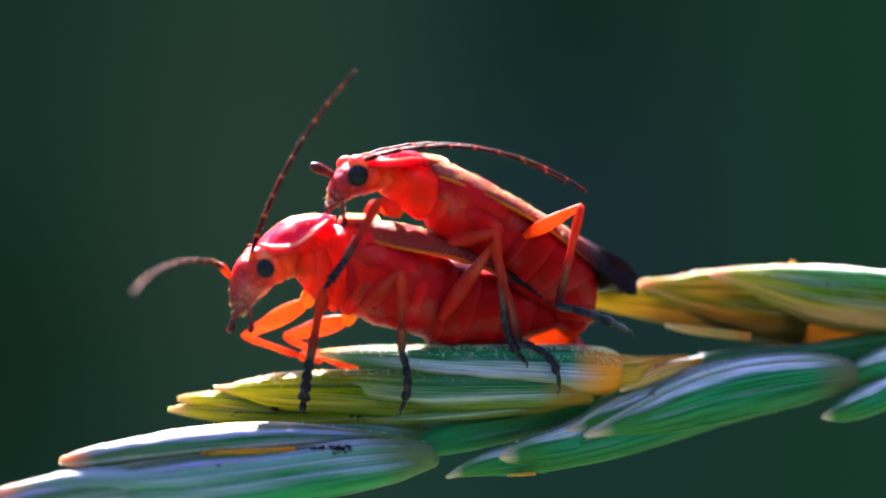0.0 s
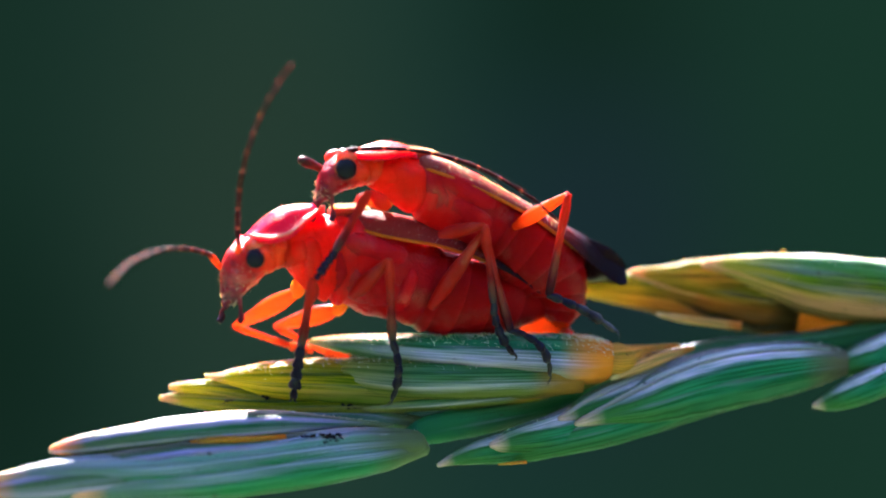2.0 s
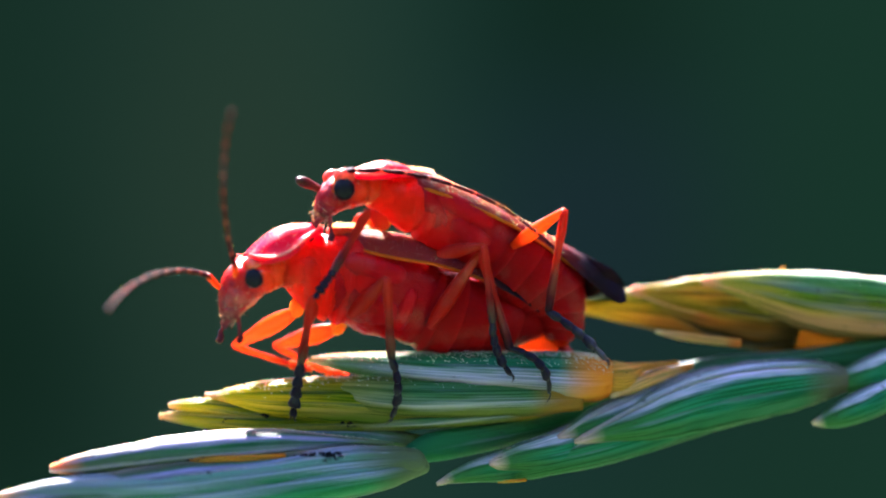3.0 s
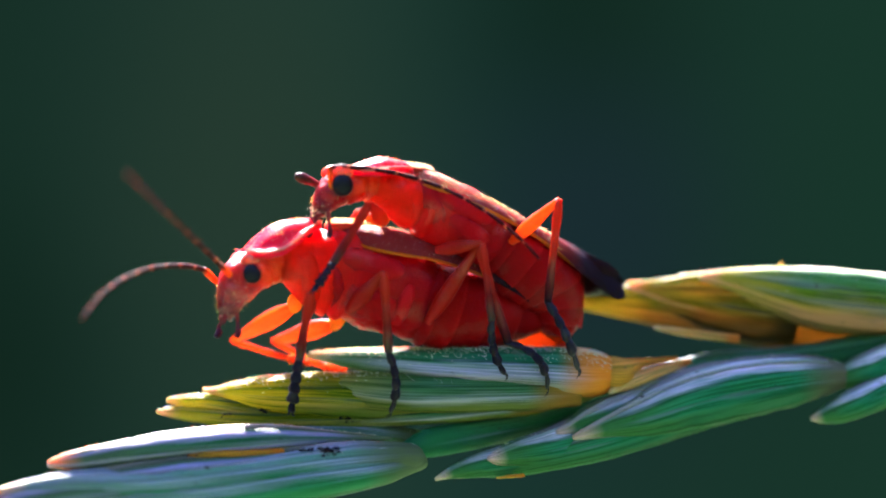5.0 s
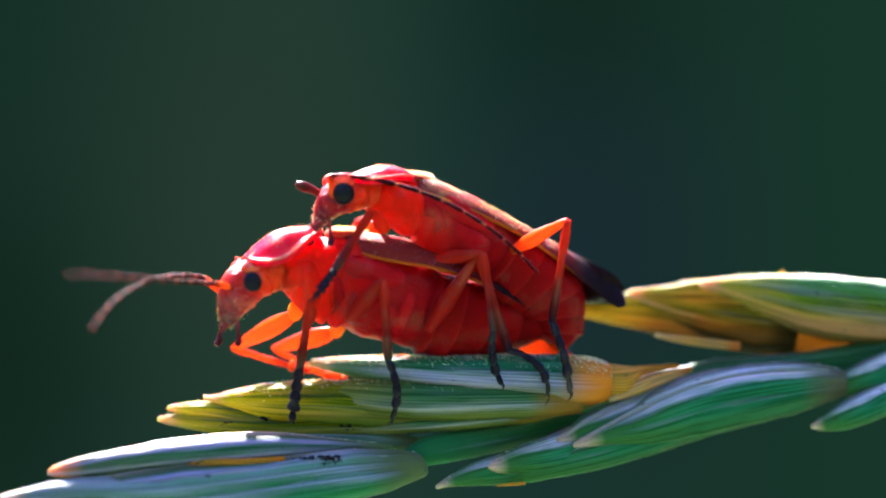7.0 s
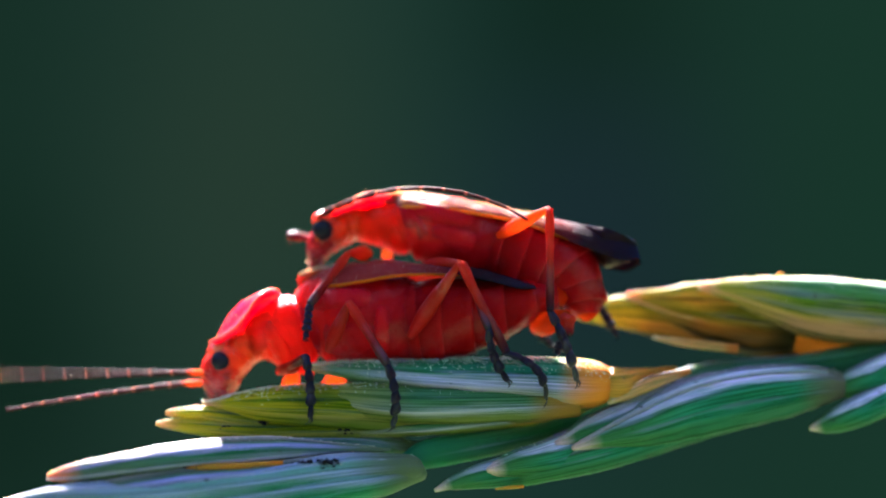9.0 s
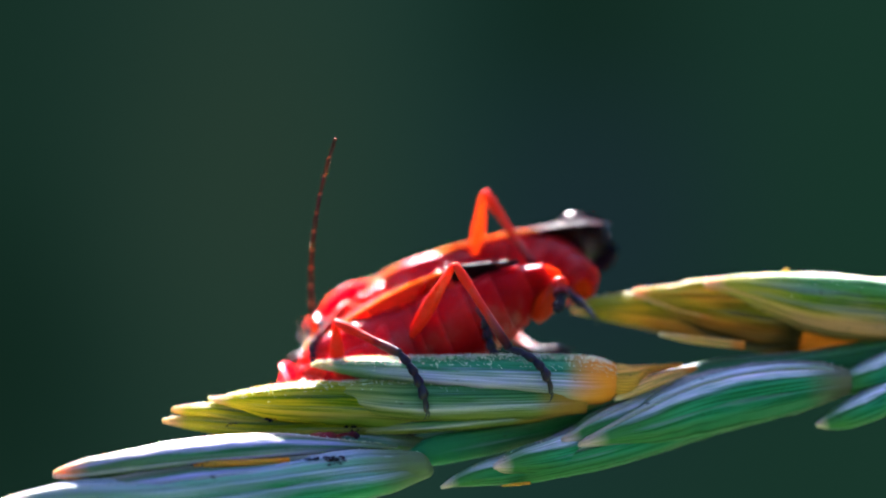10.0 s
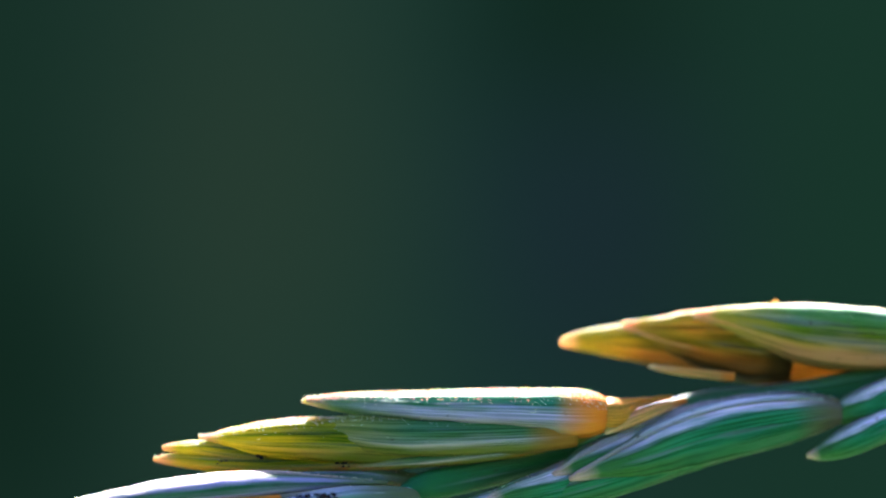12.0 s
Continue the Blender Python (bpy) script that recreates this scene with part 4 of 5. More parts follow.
MALE = dict(
    palp_club=[(-4.95, 0.10, 0.78), (-5.25, 0.15, 0.98), (-5.55, 0.18, 1.10), (-5.72, 0.18, 1.16)],
    tilt0=28.8, depth=0.1, hinge=(-2.505, 0, 0.941),
    way=[(0, 1.871, 4.286, 0, 29.8, 20), (1.5, 1.843, 4.243, 0, 29.3, 20), (2.5, 1.786, 4.2, 0, 28.8, 20), (7.2, 1.8, 4.171, 0, 28.8, 20),
         (8, 1.857, 4.257, 0, 26, 15), (8.8, 1.943, 4.414, 3, 21.5, 5), (9, 1.82, 4.64, 10, 14.5, -5), (9.2, 1.657, 4.371, 13, 13, -4),
         (9.5, 1.686, 4.743, 18, 12, -8), (9.8, 1.2, 4.743, 38, -1, -13), (10, 1.06, 4.99, 46, -4, -15), (10.2, 0.4, 4.957, 59, -1, -24),
         (10.4, 0.014, 4.929, 86, -4, -18), (10.5, 0.55, 5.0, 94, -2, -12), (10.6, 1.229, 5.214, 116, 0, -6), (10.8, 1.1, 5.643, 138, 6, 5),
         (11, 0.4, 6, 152, 8, 8), (11.2, -0.4, 6.429, 165, 8, 8), (11.5, -1.5, 6.857, 178, 8, 8), (12, -3.057, 7, 184, 8, 12)],
    nod=[(0, 0, 0), (12, 0, 0)],
    head=[(-3.597, 0, 0.849, 0.371, 0.343, 0.46), (-4.012, 0, 0.917, 0.443, 0.4, 0.58), (-4.486, 0, 0.886, 0.471, 0.457, 0.62), (-4.81, 0, 0.702, 0.429, 0.4, 0.52), (-5.046, 0, 0.448, 0.286, 0.286, 0.38), (-5.163, 0, 0.252, 0.157, 0.171, 0.26), (-5.222, 0, 0.14, 0.071, 0.086, 0.14)],
    eye=(-4.722, -0.54, 0.916), eye_size=0.27,
    crown=[(-4.36, 1.38), (-4.05, 1.52), (-3.71, 1.61), (-3.39, 1.64), (-3.04, 1.56), (-2.70, 1.42)],
    edge=[(-4.48, 0.44, 1.28), (-4.26, 0.72, 1.25), (-3.96, 0.82, 1.26), (-3.62, 0.80, 1.30), (-3.27, 0.70, 1.34), (-2.85, 0.45, 1.34)],
    plates=[("prothorax", -3.25, 0.66, 0.50, 0.20, -62, 0.04), ("thorax", -2.45, 0.35, 0.70, 0.26, -66, 0.08), ("thorax", -1.65, 0.48, 0.85, 0.34, -30, 0.11), ("thorax", -1.60, -0.25, 0.66, 0.34, -28, 0.10)],
    brow=(-4.68, -0.44, 1.22), splay=0.0, down=900,
    fore=[(-3.894, 0, 0.848, 0.371, 0.371, 0.46), (-3.597, 0, 0.821, 0.457, 0.486, 0.6), (-3.179, 0, 0.725, 0.543, 0.657, 0.7), (-2.73, 0, 0.629, 0.6, 0.771, 0.72), (-2.355, 0, 0.546, 0.371, 0.514, 0.6)],
    thorax=[(-2.805, 0, 0.727, 0.486, 0.571, 0.55), (-2.355, 0, 0.631, 0.686, 0.943, 0.8), (-1.676, 0, 0.308, 0.714, 1.086, 0.92), (-0.917, 0, -0.074, 0.686, 1.086, 0.92), (-0.383, 0, -0.358, 0.571, 0.943, 0.85), (-0.077, 0, -0.529, 0.214, 0.429, 0.5)],
    belly=[(-0.689, 0, -0.187, 0.514, 0.857, 0.8), (-0.23, 0, -0.472, 0.571, 1.057, 0.92), (0.307, 0, -0.83, 0.6, 1.2, 0.94), (0.801, 0, -1.218, 0.657, 1.257, 0.92), (1.157, 0, -1.65, 0.657, 1.2, 0.86), (1.265, 0, -2.168, 0.543, 0.943, 0.74), (1.234, 0, -2.599, 0.543, 0.514, 0.6), (1.203, 0, -2.887, 0.286, 0.257, 0.4), (1.172, 0, -3.03, 0.071, 0.071, 0.12)],
    rings=8,
    wing=[(-2.76, 0, 1.364, 0.371, 0, 0.5), (-2.28, 0, 1.297, 0.486, 0, 0.86), (-1.069, 0, 0.78, 0.457, 0, 0.95), (0.307, 0, 0.072, 0.457, 0, 0.98), (1.545, 0, -0.557, 0.743, 0, 0.98), (2.388, 0, -0.991, 0.886, 0, 0.86), (2.89, 0, -1.397, 0.486, 0, 0.42)],
    legs=dict(
        near_front=dict(hip=(-3.66, -0.72, -0.05), knee=(-1.769, -2, 1.1), thick=0.17, rows=[
            ("body", 0, (-2.666, -2.25, -0.347), (-3.203, -2.35, -1.095)), ("body", 7.2, (-2.666, -2.25, -0.347), (-3.203, -2.35, -1.095)), ("body", 8.8, (-3.07, -1.5, -0.757), (-3.28, -1.5, -1.808)), ("body", 9.0, (-3.305, -0.6, -1.152), (-3.418, -0.7, -2.114)),
            ("body", 9.5, (-3.355, -0.45, -1.317), (-3.389, -0.6, -2.476)), ("body", 10.0, (-3.495, 1.2, -2.306), (-3.414, 1, -2.951))]),
        near_mid=dict(curl=-0.15, hip=(-2.417, -0.88, -0.699), knee=(0.937, -1.7, 0.308), thick=0.15, rows=[
            ("body", 0, (1.234, -1.5, -1.612), (1.887, -1.15, -3.013)), ("ear", 8.8, (1.234, -1.5, -1.696), (1.746, -1.15, -3.013)), ("ear", 9.2, (1.121, -1.5, -1.836), (1.576, -1.2, -2.857)), ("ear", 9.5, (1.069, -1.2, -1.745), (1.381, -1.1, -2.635)),
            ("ear", 10.0, (0.945, 0.2, -1.561), (1.257, 0, -2.443)), ("body", 10.2, (0.81, 1, -1.721), (1.097, 0.8, -2.438)), ("body", 10.5, (0.235, 2.2, -2.701), (0.674, 2, -2.914))]),
        near_hind=dict(curl=0.1, hip=(-0.446, -0.95, -0.502), knee=(2.884, -1.6, 1.204), thick=0.16, rows=[
            ("body", 0, (2.586, -1.3, -1.504), (4.444, -1.5, -2.187)), ("body", 1.5, (2.586, -1.3, -1.504), (4.402, -1.5, -2.327)), ("body", 2.5, (2.586, -1.3, -1.532), (4.183, -1.4, -2.611)), ("body", 3.2, (2.586, -1.3, -1.462), (3.874, -1.4, -2.653)),
            ("body", 4.8, (2.614, -1.3, -1.349), (3.438, -1.1, -3.226)), ("ear", 8.8, (2.839, -1.3, -1.462), (3.269, -1.1, -3.086)), ("ear", 9.2, (2.586, -1.3, -1.18), (3.265, -1.2, -2.547)), ("body", 9.5, (2.65, -0.2, -0.67), (3.501, -0.3, -2.263)), ("body", 9.8, (2.378, 1.2, -0.45), (3.265, 0.9, -1.286)), ("body", 10.0, (2.363, 1.7, -0.481), (3.183, 1.4, -1.148)), ("body", 10.25, (1.711, 2.6, -0.796), (2.148, 2.4, -1.457)), ("body", 10.5, (0.978, 3, -2.505), (1.419, 2.8, -2.794))]),
        far_front=dict(hip=(-3.381, 0.5, 0.023), knee=(-2.08, 0.9, 1.098), thick=0.14, rows=[("body", 0, (-2.514, 0.9, 0.014), (-3.092, 0.9, -0.852))]),
        far_mid=dict(hip=(-1.836, 0.6, -0.615), knee=(0.818, 1.8, -0.131), thick=0.15, rows=[("body", 0, (0.961, 1.5, -1.441), (1.539, 1.3, -2.599))]),
        far_hind=dict(hip=(0.118, 0.7, -0.759), knee=(2.72, 1.9, -0.424), thick=0.16, rows=[("body", 0, (2.929, 1.6, -1.734), (3.285, 1.4, -2.893))]),
    ),
    feelers=dict(
        near_antenna=dict(root=(-4.95, -0.4, 0.66), reach=6.7, rows=[
            (0, 60, 19, -33, 2), (1.5, 78, 11, -42, 2), (2.5, 78, 6, -42, 2), (5.5, 95, 0, -47, 2), (7.2, 95, -2, -47, 2), (8.8, 95, 18, -38, 6), (9.0, 84, 29, -30, 18), (9.2, 95, 42, -18, 24), (9.4, 99, 46, -8, 30), (9.5, 100, 46, -6, 32), (9.6, 99, 48, -2, 28),
            (9.8, 95, 80, 42, 20), (10.0, 100, 92, 70, 38), (10.2, 95, 92, 80, -10), (10.4, 95, 95, 90, -48), (10.5, 95, 96, 92, -68), (10.7, 90, 95, 90, -80), (11.2, 0, 0, -20, -20), (12, 180, 180, 190, -20)]),
        far_antenna=dict(root=(-4.95, 0.3, 0.70), reach=6.5, rows=[
            (0, 62, 21, -31, -8), (1.0, 72, 16, -39, -8), (2.0, 60, 0, -46, -32), (2.5, 60, 0, -48, -32), (5.5, 70, -4, -52, -32), (7.2, 70, -4, -52, -32), (7.8, 70, 0, -40, -80), (9.0, 100, 60, 20, -84), (10.0, 150, 150, 140, -84), (12, 180, 180, 180, -80)]),
    ),
)


def elytron(rows, side, splay):
    """One wing case: a thin arched shell from the seam to the flank, with a raised rim and faint ribs."""
    bm = bmesh.new()
    uv = bm.loops.layers.uv.verify()
    st = smooth_rows(rows, 6)
    across, thick, grid = 10, 0.035, []
    for i, (x, y, z, drop, _, w) in enumerate(st):
        layer = []
        for lift in (0.0, -thick):
            for k in range(across + 1):
                a = k / across
                rib = 0.010 * math.sin(a * 9) ** 2
                layer.append(bm.verts.new(Vector((x, side * (0.006 + splay * (i / (len(st) - 1)) ** 1.5 + w * math.sin(a * 1.45)), z + lift + rib - drop * (1 - math.cos(a * 1.57)))) * MM))
        grid.append(layer)
    m = across + 1
    loop_ = list(range(m)) + list(range(2 * m - 1, m - 1, -1))
    for i in range(len(grid) - 1):
        for j in range(len(loop_)):
            p, q = loop_[j], loop_[(j + 1) % len(loop_)]
            f = bm.faces.new((grid[i][p], grid[i][q], grid[i + 1][q], grid[i + 1][p]))
            f.smooth = True
            for loop, (a, b) in zip(f.loops, ((p, i), (q, i), (q, i + 1), (p, i + 1))):
                loop[uv].uv = ((a % m) / m, b / (len(grid) - 1))
    for g, end in ((grid[0], 0.0), (grid[-1], 1.0)):
        for j in range(across):
            f = bm.faces.new((g[j], g[j + 1], g[m + j + 1], g[m + j]))
            for loop in f.loops:
                loop[uv].uv = (0.5, end)
    return bm


def pronotum(crown, edge):
    """The neck shield: a thin arched plate between two edge lines, sunken inside its raised rim. Also gives roots for hairs."""
    bm = bmesh.new()
    uv = bm.loops.layers.uv.verify()
    c, e = smooth_rows(crown, 5), smooth_rows(edge, 5)
    across, grid, tops = 28, [], []
    for i, ((xc, zc), (xe, w, ze)) in enumerate(zip(c, e)):
        ring = []
        for lift in (0.0, -0.12):
            for k in range(across + 1):
                s = 2 * k / across - 1
                f = 1 - abs(s) ** 2.2
                dip = 0.05 * math.exp(-((abs(s) - 0.80) / 0.10) ** 2) + 0.04 * math.exp(-(s / 0.10) ** 2)
                p = Vector((xe + (xc - xe) * f, w * s, ze + (zc - ze) * f - dip + lift))
                p.z += 0.03 * noise.noise(p * 2.2)
                ring.append(bm.verts.new(p * MM))
                if lift == 0:
                    tops.append((p, (-0.2, s, 1)))
        grid.append(ring)
    m = across + 1
    order = list(range(m)) + list(range(2 * m - 1, m - 1, -1))
    for i in range(len(grid) - 1):
        for j in range(len(order)):
            p, q = order[j], order[(j + 1) % len(order)]
            f = bm.faces.new((grid[i][p], grid[i][q], grid[i + 1][q], grid[i + 1][p]))
            f.smooth = True
            for loop, (a, b) in zip(f.loops, ((p, i), (q, i), (q, i + 1), (p, i + 1))):
                loop[uv].uv = ((a % m) / m, b / (len(grid) - 1))
    for g in (grid[0], grid[-1]):
        for j in range(across):
            bm.faces.new((g[j], g[j + 1], g[m + j + 1], g[m + j]))
    return bm, tops


def plate(rows, x, z, long, wide, turn, side, rise):
    """A raised plate that lies on the flank of a lofted body: its middle, half length and half width, turn in degrees."""
    bm = bmesh.new()
    uv = bm.loops.layers.uv.verify()
    st = smooth_rows(rows, 8)
    ca, sa = math.cos(radians(turn)), math.sin(radians(turn))

    def skin(px, pz, up):
        r = st[int(np.argmin(np.abs(st[:, 0] - px)))]
        d = pz - r[2]
        q = min(0.97, abs(d) / (r[3] if d > 0 else r[4]))
        return Vector((px, side * (r[5] * (1 - q ** 2.2) ** (1 / 2.2) + up), pz)) * MM

    rings, turns = [], 24
    for k, (reach, up) in enumerate(((1.06, -0.03), (1.0, 0.0), (0.92, 0.30 * rise), (0.78, 0.62 * rise), (0.55, 0.88 * rise), (0.28, rise))):
        ring = []
        for j in range(turns):
            w = 2 * math.pi * j / turns
            q = reach * (1 + 0.10 * noise.noise(Vector((x * 3 + math.cos(w), z * 3 + math.sin(w), 0))))
            u, v = long * q * math.copysign(abs(math.cos(w)) ** 0.8, math.cos(w)), wide * q * math.copysign(abs(math.sin(w)) ** 0.8, math.sin(w))
            ring.append(bm.verts.new(skin(x + u * ca - v * sa, z + u * sa + v * ca, up)))
        rings.append(ring)
    for k in range(len(rings) - 1):
        for j in range(turns):
            bm.faces.new((rings[k][j], rings[k][(j + 1) % turns], rings[k + 1][(j + 1) % turns], rings[k + 1][j]))
    bm.faces.new(rings[-1])
    bm.faces.new(rings[0])
    for f in bm.faces:
        f.smooth = len(f.verts) == 4
        for loop in f.loops:
            loop[uv].uv = (0.5, 0.5)
    return bm


def bone(length, radii, sub=3, sides=12, flat=1.0):
    """A limb piece from the origin along x."""
    k = len(radii) - 1
    return loft([(length * i / k, 0, 0, r, r, r * flat) for i, r in enumerate(radii)], sub, sides)


def foot(length, curl):
    """Five heart-shaped foot joints and two claws, along x, in a bow of the given height."""
    bm = bmesh.new()
    s = length / 5.6
    for k in range(5):
        w = (0.15, 0.148, 0.158, 0.175, 0.105)[k]
        loft([(s * (k - 0.1), 0, 0, w * 0.5, w * 0.5, w * 0.5), (s * (k + 0.7), 0, 0, w * 0.7, w * 0.8, w), (s * (k + 1.04), 0, 0, 0.03, 0.06, w * 0.8)], 3, 10, bm=bm)
    for e in (-1, 1):
        tube([(s * 4.8, 0, 0), (s * 5.3, 0.07 * e, 0.02), (s * 5.6, 0.09 * e, -0.09)], [0.03, 0.022, 0.004], 3, 6, bm=bm)
    for v in bm.verts:
        f = v.co.x / MM / length
        v.co.z += curl * MM * 4 * f * (1 - f)
    return bm


def aim(a, b, pole):
    """The pose of a piece from a to b, its top turned towards pole."""
    x = (b - a).normalized()
    y = pole.cross(x)
    y = y.normalized() if y.length > 1e-4 else x.orthogonal().normalized()
    z = x.cross(y)
    return Matrix(((x.x, y.x, z.x, a.x), (x.y, y.y, z.y, a.y), (x.z, y.z, z.z, a.z), (0, 0, 0, 1)))


def hinged(a, b, axis):
    """The pose of a piece from a to b that bends round the given axis."""
    x = (b - a).normalized()
    y = (axis - x * axis.dot(x)).normalized()
    z = x.cross(y)
    return Matrix(((x.x, y.x, z.x, a.x), (x.y, y.y, z.y, a.y), (x.z, y.z, z.z, a.z), (0, 0, 0, 1)))


def metres(m):
    m = m.copy()
    m.translation = m.translation * MM
    return m


TIMES = sorted({round(0.25 * k, 2) for k in range(49)} | {round(8.3 + 0.1 * k, 2) for k in range(34)})


def fuzz(rows, count, rng):
    """Roots for hairs over the upper half of a lofted skin."""
    st, out = smooth_rows(rows, 60), []
    for _ in range(count):
        r = st[int(rng.uniform(0.08, 0.95) * (len(st) - 1))]
        w = rng.uniform(-1.3, 1.3)
        out.append(((r[0], r[5] * math.sin(w), r[2] + r[3] * math.cos(w)), (0, math.sin(w), math.cos(w))))
    return out


def beetle(spec, label, seed):
    """A soldier beetle with all its parts; returns it with the plan of its moving parts."""
    rng = random.Random(seed)
    root = tagged(new("soldier_beetle"), label, "beetle", "pair of beetles")
    moving = dict(root=root, spec=spec, swing=[], legs=[], feelers=[])
    bm = loft(spec["head"], 10, 34, 2.2, wobble=0.09, grooves=((0.24, 0.03, 0.03, 0.150), (0.62, 0.05, 0.02, 0.075), (0.80, 0.06, 0.02, 0.105)))
    spikes(bm, fuzz(spec["head"], 240, rng), 0.07, rng, (-0.2, 0, 0), 0.006, 1)
    roots = []
    for _ in range(150):
        r = smooth_rows(spec["head"][2:], 6)
        r = r[rng.randrange(len(r))]
        w = rng.uniform(0, 2 * math.pi)
        roots.append(((r[0] - r[4] * math.cos(w) * 0.9, r[5] * math.sin(w), r[2] + r[4] * math.cos(w) * 0.35), (-math.cos(w), math.sin(w), -0.3)))
    spikes(bm, roots, 0.11, rng, (-0.3, 0, -0.3), 0.007, 1)
    head = part("head", bm, mat_head, root, "red head with a dark hairy face", mat_fuzz)
    ex, ey, ez = spec["eye"]
    for side in (1, -1):
        part("eye", ball((ex, ey * side, ez), spec["eye_size"], 20, (1, 0.8, 1.05)), mat_eye, head, "glossy black eye")
    h = spec["head"]
    tip, jaw = Vector(h[-2][:3]), Vector(h[-3][:3])
    for side in (1, -1):
        part("palp", tube([jaw + Vector((0.05, 0.2 * side, -0.12)), tip + Vector((0.10 - 0.06 * side, 0.30 * side, -0.16)), tip + Vector((0.02 - 0.14 * side, 0.34 * side, -0.34)), tip + Vector((0.03 - 0.16 * side, 0.30 * side, -0.50)), tip + Vector((-0.04 - 0.18 * side, 0.28 * side, -0.62))], [0.06, 0.05, 0.045, 0.085, 0.075], 4, 8), mat_mouth, head, "dark club-ended palp")
        part("mandible", tube([tip + Vector((0.02, 0.16 * side, 0)), tip + Vector((-0.12, 0.16 * side, -0.14)), tip + Vector((-0.10, 0.03 * side, -0.30))], [0.09, 0.07, 0.015], 4, 8), mat_mouth, head)
    part("labrum", loft([(jaw.x, 0, jaw.z, 0.16, 0.10, 0.26), (tip.x - 0.05, 0, tip.z - 0.02, 0.10, 0.08, 0.22), (tip.x - 0.05, 0, tip.z - 0.14, 0.03, 0.03, 0.12)], 4, 16), mat_mouth, head)
    bm, tops = pronotum(spec["crown"], spec["edge"])
    spikes(bm, [tops[rng.randrange(len(tops))] for _ in range(300)], 0.06, rng, (0.2, 0, 0), 0.005, 1)
    shield = part("pronotum", bm, mat_shield, root, "shiny pinkish red shield with a raised rim", mat_fuzz)
    for side in (1, -1):
        rim = [Vector((x, side * w, z + 0.03)) for x, w, z in smooth_rows(spec["edge"], 4)]
        part("rim", tube(rim, [0.02] + [0.038] * (len(rim) - 2) + [0.02], 2, 8), mat_rim, shield, "pale pink raised rim")
    if spec["palp_club"]:
        part("feeler_club", tube(spec["palp_club"], [0.07, 0.10, 0.13, 0.07], 4, 12, wobble=0.15), mat_club, head, "dark red club-ended feeler")
    # paler bulge added over each eye to bring out the highlight there
    bx, by, bz = spec["brow"]
    for side in (1, -1):
        part("brow", ball((bx, by * side, bz), 0.28, 18, (1.0, 0.7, 0.75)), mat_brow, head, "glossy bulge over the eye")
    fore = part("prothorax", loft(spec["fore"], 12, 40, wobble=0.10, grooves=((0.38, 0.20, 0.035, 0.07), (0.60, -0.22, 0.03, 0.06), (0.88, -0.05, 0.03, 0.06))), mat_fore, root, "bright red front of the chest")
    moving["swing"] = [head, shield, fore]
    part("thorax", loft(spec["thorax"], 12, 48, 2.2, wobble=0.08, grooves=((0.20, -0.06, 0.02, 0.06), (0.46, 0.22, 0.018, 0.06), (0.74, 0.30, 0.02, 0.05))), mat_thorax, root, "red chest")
    for under, x, z, a, b, turn, rise in spec["plates"]:
        rows = spec["fore" if under == "prothorax" else "thorax"]
        for side in (1, -1):
            bm = plate(rows, x, z, a, b, turn, side, rise)
            if under == "prothorax":
                part("flank_plate", bm, mat_fore, fore)
            else:
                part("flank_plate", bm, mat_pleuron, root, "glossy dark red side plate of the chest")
    # belly in overlapping rings
    st = smooth_rows(spec["belly"], 10)
    count, last = spec["rings"], len(st) - 1
    for k in range(count):
        a, b = last * k // count, last * (k + 1) // count
        rows = [tuple(r) for r in st[a:b + 1]]
        rows = [(*r[:3], *(q * (1.0 + 0.05 * (i / max(1, len(rows) - 1))) for q in r[3:])) for i, r in enumerate(rows)]
        if k < count - 1:
            e = rows[-1]
            ahead = (np.array(e[:3]) - np.array(rows[-2][:3])) * 0.35
            rows.append((*(np.array(e[:3]) + ahead), *(q * 0.9 for q in e[3:])))
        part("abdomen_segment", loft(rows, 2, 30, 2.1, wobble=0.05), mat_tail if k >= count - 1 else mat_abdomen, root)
    sw = smooth_rows(spec["wing"], 4)
    sw = sw[len(sw) * 2 // 3:]
    part("hindwing", loft([(r[0], 0, r[2] - 0.10, 0.02, r[3] * 0.98 * min(1, 0.3 + 0.2 * i), r[5] * 0.90 * min(1, 0.4 + 0.2 * i)) for i, r in enumerate(sw)], 2, 24, 2.2, wobble=0.08), mat_hindwing, root, "folded blackish hindwings")
    first, second = (Vector(r[:3]) for r in spec["wing"][:2])
    rows = [(*(first + (second - first) * f + Vector((0, 0, -0.02)))[:], r, 0.2, w) for f, r, w in ((-0.55, 0.02, 0.2), (-0.2, 0.06, 0.42), (0.3, 0.08, 0.40), (0.8, 0.06, 0.22), (1.2, 0.02, 0.05))]
    bm = loft(rows, 5, 24, wobble=0.1)
    spikes(bm, fuzz(rows, 900, rng), 0.13, rng, (0.4, 0, 0), 0.007, 1)
    part("scutellum", bm, mat_plate, root, "small hairy plate between the wing cases", mat_fuzz)
    for side in (1, -1):
        bm = elytron(spec["wing"], side, spec["splay"])
        roots = []
        sw = smooth_rows(spec["wing"], 90)
        for _ in range(spec["down"]):
            f = 0.02 + 0.56 * rng.random() ** 1.3
            r = sw[int(f * (len(sw) - 1))]
            a = rng.uniform(0, 1) ** 1.6
            roots.append(((r[0], side * (spec["splay"] * f ** 1.5 + r[5] * math.sin(a * 1.45)), r[2] - r[3] * (1 - math.cos(a * 1.57))), (0.2, side * a, 1)))
        spikes(bm, roots, 0.075, rng, (0.7, 0, 0.3), 0.004, 1)
